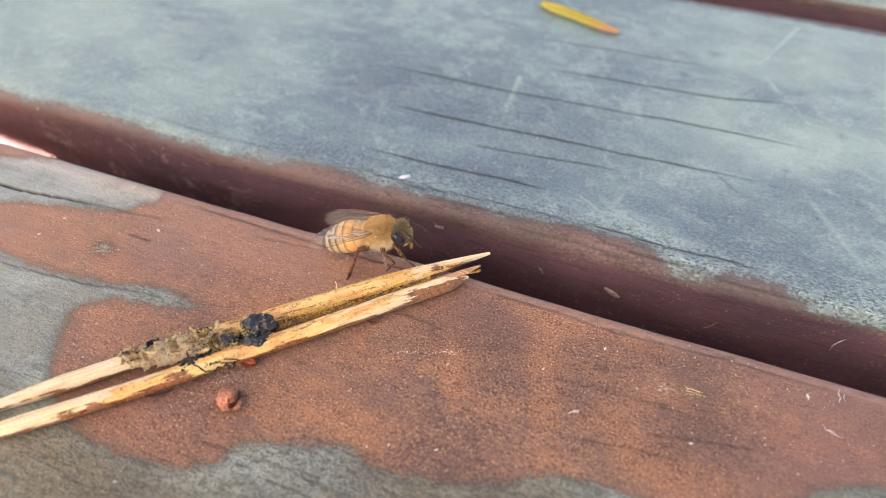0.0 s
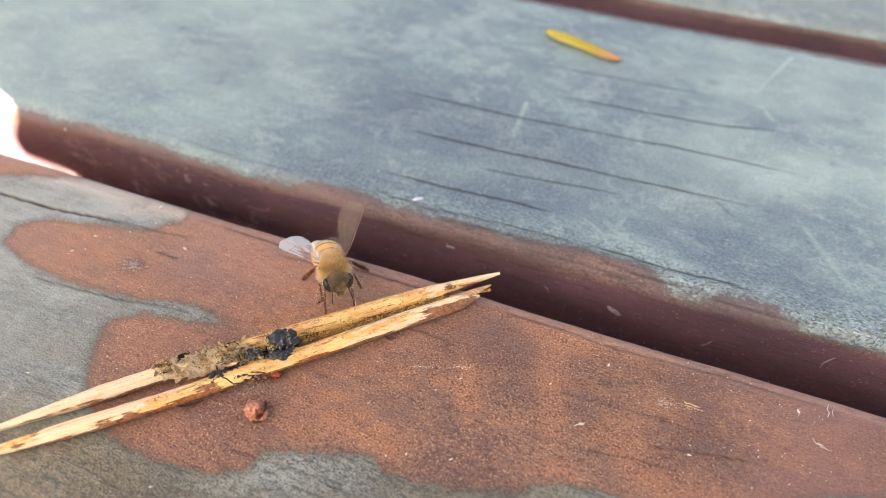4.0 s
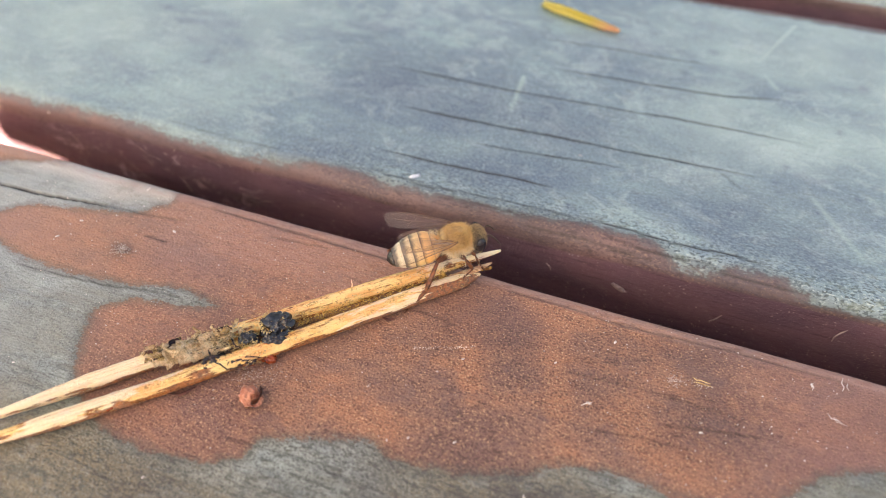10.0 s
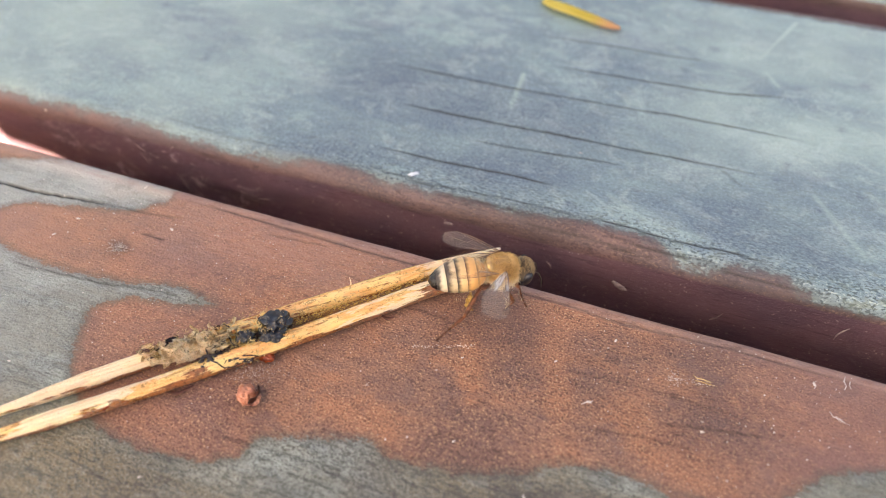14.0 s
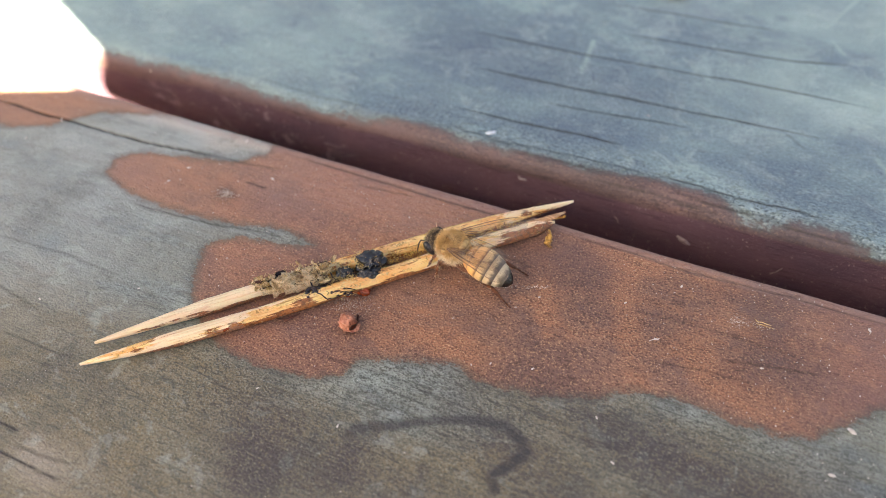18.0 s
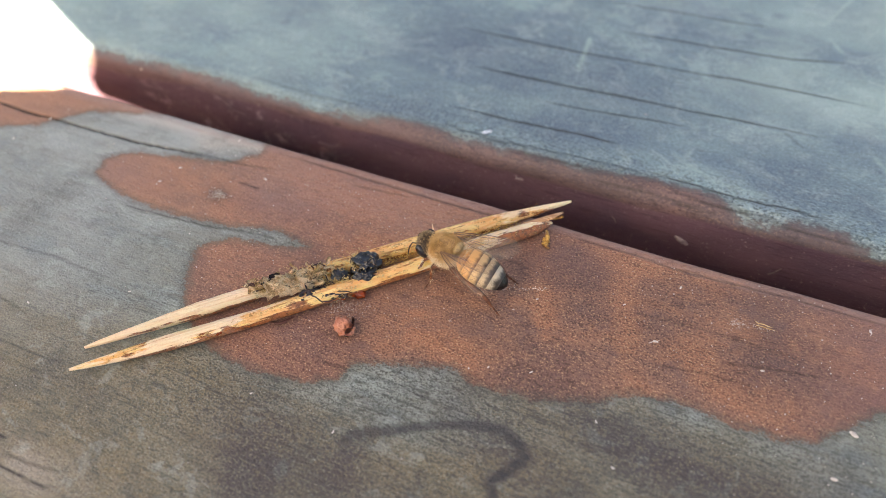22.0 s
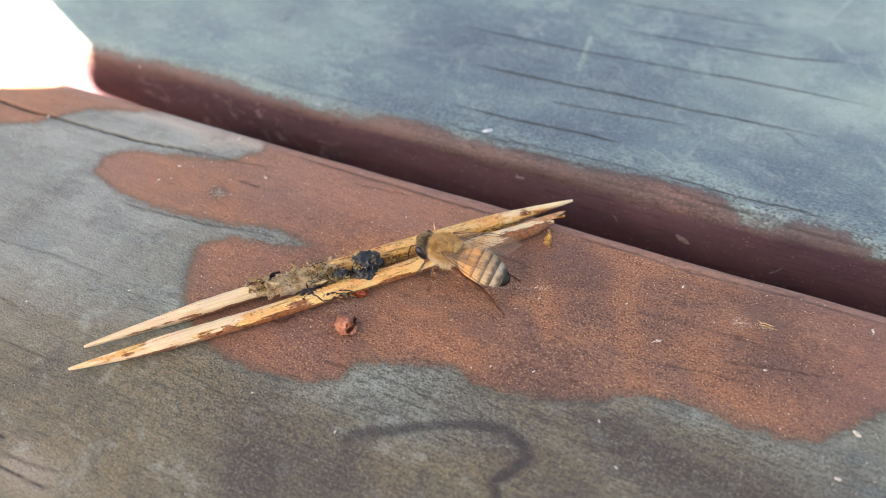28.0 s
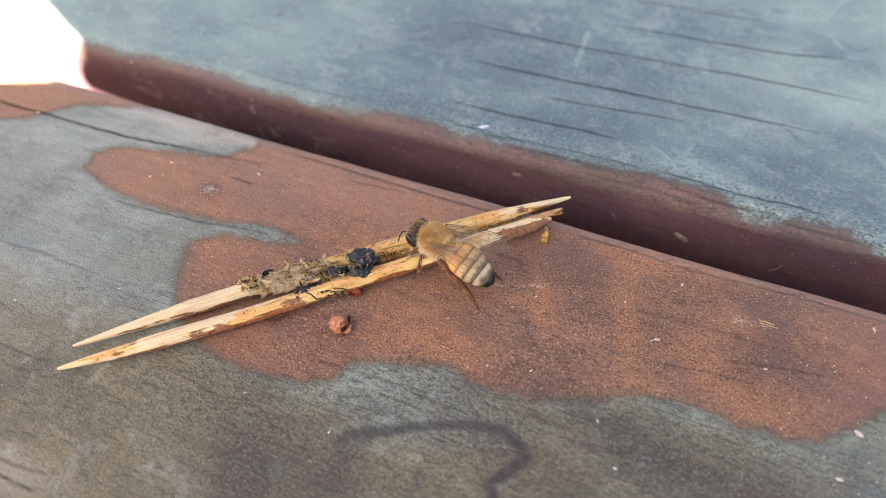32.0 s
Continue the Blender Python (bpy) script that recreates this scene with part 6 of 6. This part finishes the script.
BEE_PATH = [
    (0, -11.47, -0.78, 1.56, -19.0, 8.8),
    (0.3, -13.17, -1.72, 1.57, -10.6, 12.8),
    (0.6, -12.66, -3.45, 1.59, -15.9, -13.8),
    (0.9, -13.22, -2.74, 1.58, -19.4, -1.8),
    (1.2, -13.82, -4.07, 1.58, -14.3, 1.9),
    (1.5, -14.30, -3.50, 1.62, -4.3, 20.9),
    (1.8, -11.79, -3.06, 1.77, 7.9, 20.5),
    (2.1, -10.76, -3.60, 1.57, -1.8, 25.7),
    (2.5, -12.88, -6.78, 1.57, -19.8, -4.7),
    (4.5, -18.18, -8.08, 1.58, -17.9, -51.0),
    (4.7, -14.98, -8.41, 1.60, -16.5, -18.5),
    (4.9, -12.96, -8.00, 1.57, -13.6, -6.5),
    (5, -12.00, -7.43, 1.62, 3.5, -4.2),
    (5.1, -12.40, -6.54, 1.58, 1.0, 17.3),
    (5.3, -12.15, -5.73, 2.55, 2.5, 32.2),
    (5.5, -8.48, -4.71, 2.58, 2.5, 27.7),
    (5.8, -6.44, -4.07, 2.57, 0.7, 36.5),
    (6, -6.59, -4.42, 2.57, 3.4, 34.0),
    (6.5, -7.38, -4.58, 2.52, 2.7, 26.0),
    (7, -6.52, -3.75, 2.48, 1.4, 28.9),
    (7.5, -5.12, -1.86, 2.52, 3.4, 21.1),
    (8, -3.93, -0.74, 2.46, -1.4, 34.1),
    (8.5, -3.88, -0.99, 2.58, 1.3, 31.7),
    (9, -3.69, -0.15, 2.55, -3.8, 41.3),
    (9.5, -5.11, -0.77, 2.51, -3.1, 39.1),
    (10, -4.45, -0.82, 2.57, -2.4, 34.3),
    (10.5, -2.76, -2.22, 2.37, 1.0, 25.4),
    (11, -2.29, -2.55, 2.34, 2.7, 24.5),
    (11.5, -2.13, -2.24, 2.40, 4.1, 30.7),
    (12, -2.24, -1.74, 2.38, 5.1, 32.8),
    (12.5, -1.32, -1.50, 2.50, 2.2, 32.4),
    (13, 0.82, -2.66, 2.43, 3.8, 44.5),
    (13.5, 0.54, -2.76, 2.41, 4.7, 48.9),
    (14.4, 3.20, -3.60, 1.10, 0.0, 0.0),
    (15.5, 4.72, -8.51, 1.40, -7.4, -56.1),
    (15.6, 5.01, -10.16, 1.40, -3.6, -61.2),
    (15.7, 3.59, -11.24, 1.39, -2.2, -81.4),
    (15.8, 2.43, -12.81, 1.39, -10.9, -95.9),
    (15.9, 0.93, -13.50, 1.39, -8.8, -116.8),
    (16, -1.44, -13.15, 1.34, -5.2, -160.8),
    (16.1, -1.96, -13.82, 1.37, -1.3, -163.0),
    (16.2, -2.00, -12.97, 1.42, 2.6, -168.7),
    (16.3, -2.35, -11.35, 1.53, -5.5, -199.0),
    (16.4, -3.90, -11.11, 1.55, -6.9, -198.8),
    (16.6, -7.73, -11.36, 1.63, -7.9, -192.5),
    (16.8, -8.13, -11.60, 1.64, -4.6, -189.1),
    (17, -9.20, -12.27, 1.61, -5.2, -184.9),
    (17.3, -10.27, -11.75, 1.42, -3.2, -185.9),
    (17.6, -10.36, -13.01, 1.57, -5.0, -185.8),
    (18, -10.88, -13.14, 1.41, -3.2, -188.2),
    (18.5, -11.21, -12.63, 1.50, -4.9, -188.3),
    (19, -11.65, -12.84, 1.50, -6.1, -188.6),
    (20, -12.22, -12.98, 1.44, -4.2, -188.6),
    (20.5, -11.87, -13.23, 1.52, -4.2, -183.7),
    (21, -11.58, -13.54, 1.55, -6.8, -186.8),
    (22, -11.29, -13.68, 1.63, -5.5, -185.6),
    (23, -11.02, -13.39, 1.62, -5.0, -184.6),
    (24, -11.71, -13.13, 1.54, -7.6, -186.6),
    (25, -11.80, -13.33, 1.45, -5.7, -183.4),
    (25.5, -11.75, -13.50, 1.44, -5.3, -183.4),
    (27.5, -11.51, -13.78, 1.47, -3.9, -180.9),
    (28, -11.36, -13.86, 1.49, -3.7, -181.6),
    (29, -12.07, -12.71, 1.49, -6.5, -189.9),
    (30, -12.40, -13.03, 1.54, -7.9, -189.6),
    (31, -12.65, -12.79, 1.51, -7.6, -190.8),
    (32, -12.61, -13.16, 1.56, -7.4, -190.3),
]

# seconds; how far each forewing is swept out from straight back, and how far it is raised, in degrees: left sweep, left raise, right sweep, right raise
WINGS = [
    (0, 12, -2, 8, 0), (0.3, 14, 4, 12, 0), (0.6, 18, 10, 16, 0), (0.9, 20, 10, 20, 0), (1.2, 22, 20, 16, 0), (1.5, 16, 4, 10, 0), (1.8, 20, 10, 6, 0), (2.1, 16, 4, 8, 0), (2.5, 28, 34, 20, 4),
    (4.5, 33, 28, 28, 4), (4.9, 32, 18, 18, 2), (5.1, 32, 8, 16, 2), (5.3, 24, 4, 6, 0), (5.5, 26, 9, 6, 0), (5.8, 26, 2, 6, 0), (6.5, 26, 3, 6, 0), (7, 22, -4, 6, 0), (8, 24, 2, 10, 2),
    (9, 20, -4, 8, 0), (10, 24, 2, 10, 2), (10.5, 38, 18, 14, 6), (11.5, 40, 20, 14, 8), (12.5, 38, 16, 16, 8), (13, 52, -16, 76, 10), (13.5, 54, -16, 78, 10),
    (15.5, 30, 20, 30, 12), (15.7, 46, 26, 28, 20), (15.9, 26, 2, 36, 20), (16.1, 10, 2, 48, 12), (16.4, 14, 0, 44, 6), (16.8, 14, -2, 36, 6), (17.3, 5, -2, 36, 6),
    (18, 1, -3, 38, 7), (19, 2, -3, 30, 6), (20, 2, -3, 20, 6), (21, 8, -1, 16, 6), (22, 24, 4, 11, 6), (23, 18, -2, 7, 5), (23.5, 10, -2, 18, 5), (24, 6, -2, 29, 6), (25.5, 9, 0, 20, 4), (28, 14, 3, 7, 9), (29, 6, -2, 12, 8), (30, 4, -2, 11, 9), (32, 4, -2, 11, 8),
]


def wing_pose(hinge, side, sweep, rise, t):
    """The raised far wing lies flat with its outer edge lifted; a folded one slopes down along the abdomen."""
    bank = (-4 if t < 14 else -16) if side > 0 else (-14 if t < 12.8 else 6)
    turn = Matrix.Rotation(radians(-sweep * side), 4, "Z") @ Matrix.Rotation(radians(rise), 4, "Y") @ Matrix.Rotation(radians(bank * side), 4, "X")
    return Matrix.Translation(Vector(hinge) * MM) @ turn


def bee_at(t):
    for r0, r1 in zip(BEE_PATH, BEE_PATH[1:]):
        if r0[0] <= t <= r1[0]:
            k = (t - r0[0]) / (r1[0] - r0[0])
            return [a + (b - a) * k for a, b in zip(r0, r1)]
    return list(BEE_PATH[-1])


def leg_rows(kind, side, shape):
    """Steps: a leg swings at the hip while the bee walks or turns, and rests while it feeds."""
    hip = Vector((shape[0][0], shape[0][1] * side, shape[0][2])) * MM
    beat = 0.0 if (kind == "middle") == (side > 0) else math.pi
    rows, way, t = [], 0.0, 0.0
    last = bee_at(0.0)
    while t <= 32.001:
        now = bee_at(t)
        step = math.hypot(now[1] - last[1], now[2] - last[2]) + 0.05 * abs(now[5] - last[5])
        way += step
        last = now
        size = min(1.0, step / 0.4)
        swing = 13 * size * math.sin(way * 1.9 + beat) * side
        rise = 9 * size * max(0.0, math.cos(way * 1.9 + beat)) * side
        rows.append((t, Matrix.Translation(hip) @ Matrix.Rotation(radians(swing), 4, "Z") @ Matrix.Rotation(radians(rise), 4, "X")))
        t = round(t + 0.2, 3)
    return rows


FOLDED = {"middle": ((1.1, 0.2, -2.3), (-1.0, 0.2, -0.6)), "hind": ((-1.4, 1.3, -1.9), (-1.2, 0.3, -1.0))}  # shin and foot while the bee straddles the toothpicks


def folded_rows(kind, side, shape):
    """Shin and foot: folded down until the bee leaves the toothpicks, then stretched out behind."""
    hip, knee, ankle, toe = (Vector((p[0], p[1] * side, p[2])) for p in shape[:4])
    shin_way, foot_way = (Vector((d[0], d[1] * side, d[2])) for d in FOLDED[kind])
    knee_at, ankle_at = Matrix.Translation((knee - hip) * MM), Matrix.Translation((ankle - hip) * MM)
    shin_turn = (ankle - knee).rotation_difference(shin_way)
    foot_turn = (toe - ankle).rotation_difference(shin_turn.inverted() @ foot_way)
    shin_rows, foot_rows = [], []
    for t, k in ((0, 1), (13.5, 1), (15.5, 0.5), (16.5, 0.2), (17.2, 0), (32, 0)):
        bend = Matrix().to_quaternion().slerp(shin_turn, k).to_matrix().to_4x4()
        m = knee_at @ bend @ knee_at.inverted()
        shin_rows.append((t, m))
        foot_rows.append((t, m @ ankle_at @ Matrix().to_quaternion().slerp(foot_turn, k).to_matrix().to_4x4() @ ankle_at.inverted()))
    return shin_rows, foot_rows


def motions():
    walk(bee["top"], [(t, pose(x * MM, y * MM, z * MM, 0, pitch, yaw)) for t, x, y, z, pitch, yaw in BEE_PATH])
    for key, side in (("left", 1), ("right", -1)):
        n = 1 if side > 0 else 3
        walk(bee["fore_" + key], [(r[0], wing_pose((-0.1, 1.5 * side, 4.85), side, r[n], r[n + 1], r[0])) for r in WINGS])
        walk(bee["hind_" + key], [(r[0], wing_pose((-0.75, 1.45 * side, 4.6), side, r[n] * 1.25 + 6, r[n + 1] * 0.9, r[0])) for r in WINGS])
        for kind, shape in LEG_SHAPES.items():
            walk(bee[kind + "_" + key], leg_rows(kind, side, shape))
            if kind in FOLDED:
                shin_rows, foot_rows = folded_rows(kind, side, shape)
                walk(bee[kind + "_shin_" + key], shin_rows)
                walk(bee[kind + "_foot_" + key], foot_rows)
    nod = [(0, 6, -12), (0.3, 14, -20), (0.6, 18, -20), (0.9, 22, -28), (1.2, 18, -20), (1.5, 4, -10), (2.1, 4, -8), (2.5, 24, -14), (4.5, 26, 0), (4.9, 22, -12), (5.3, 0, 0), (6, 12, 0), (7, 16, 0), (8, 16, 0),
           (9, -2, 0), (10, 4, 0), (10.5, 24, 0), (11, 30, 0), (12, 36, 0), (13, 24, 0), (13.5, 26, 0), (15.5, 14, 0), (16.3, 2, 0), (17, 10, 0), (18, 18, 0), (20, 12, 0), (21, 20, 0), (22.5, 14, 0), (24, 22, 0),
           (25.5, 16, 0), (27.5, 20, 0), (29, 12, 0), (30, 18, 0), (31, 12, 0), (32, 16, 0)]
    walk(bee["head"], [(t, pose((2.6 if t < 14 else 2.4) * MM, 0, (3.05 if t < 14 else 2.85) * MM, 0, a if t < 16.5 else a + 16, b)) for t, a, b in nod])
    curl = [(0, 3), (1.8, -6), (4.5, 4), (5.3, -2), (7.5, -6), (8.5, 8), (9, 4), (10, 4), (10.5, 20), (11, 26), (12, 24), (12.6, 14), (13, 4), (13.5, 4), (15.5, 2), (16.1, 6), (17, 8), (20, 10), (22, 8), (24, 11), (27.5, 8), (32, 11)]
    walk(bee["abdomen"], [(t, pose(-1.75 * MM, 0, 3.35 * MM, 0, -a, 0)) for t, a in curl])
    walk(crumb, [(t, pose(x * MM, y * MM, z * MM, 0, 0, rz)) for t, x, y, z, rz in (
        (0, -5.6, -2.9, 0, 40), (9.5, -5.6, -2.9, 0, 40), (11, -4.2, -3.2, 1.3, 20), (12, -2.8, -4.4, 0.9, 0), (12.5, -1.6, -5.6, 0.5, 0), (13.5, -1.0, -6.2, 0.2, 0), (15.0, -1.1, -3.9, 0, 0), (32, -1.1, -3.9, 0, 0))])


motions()
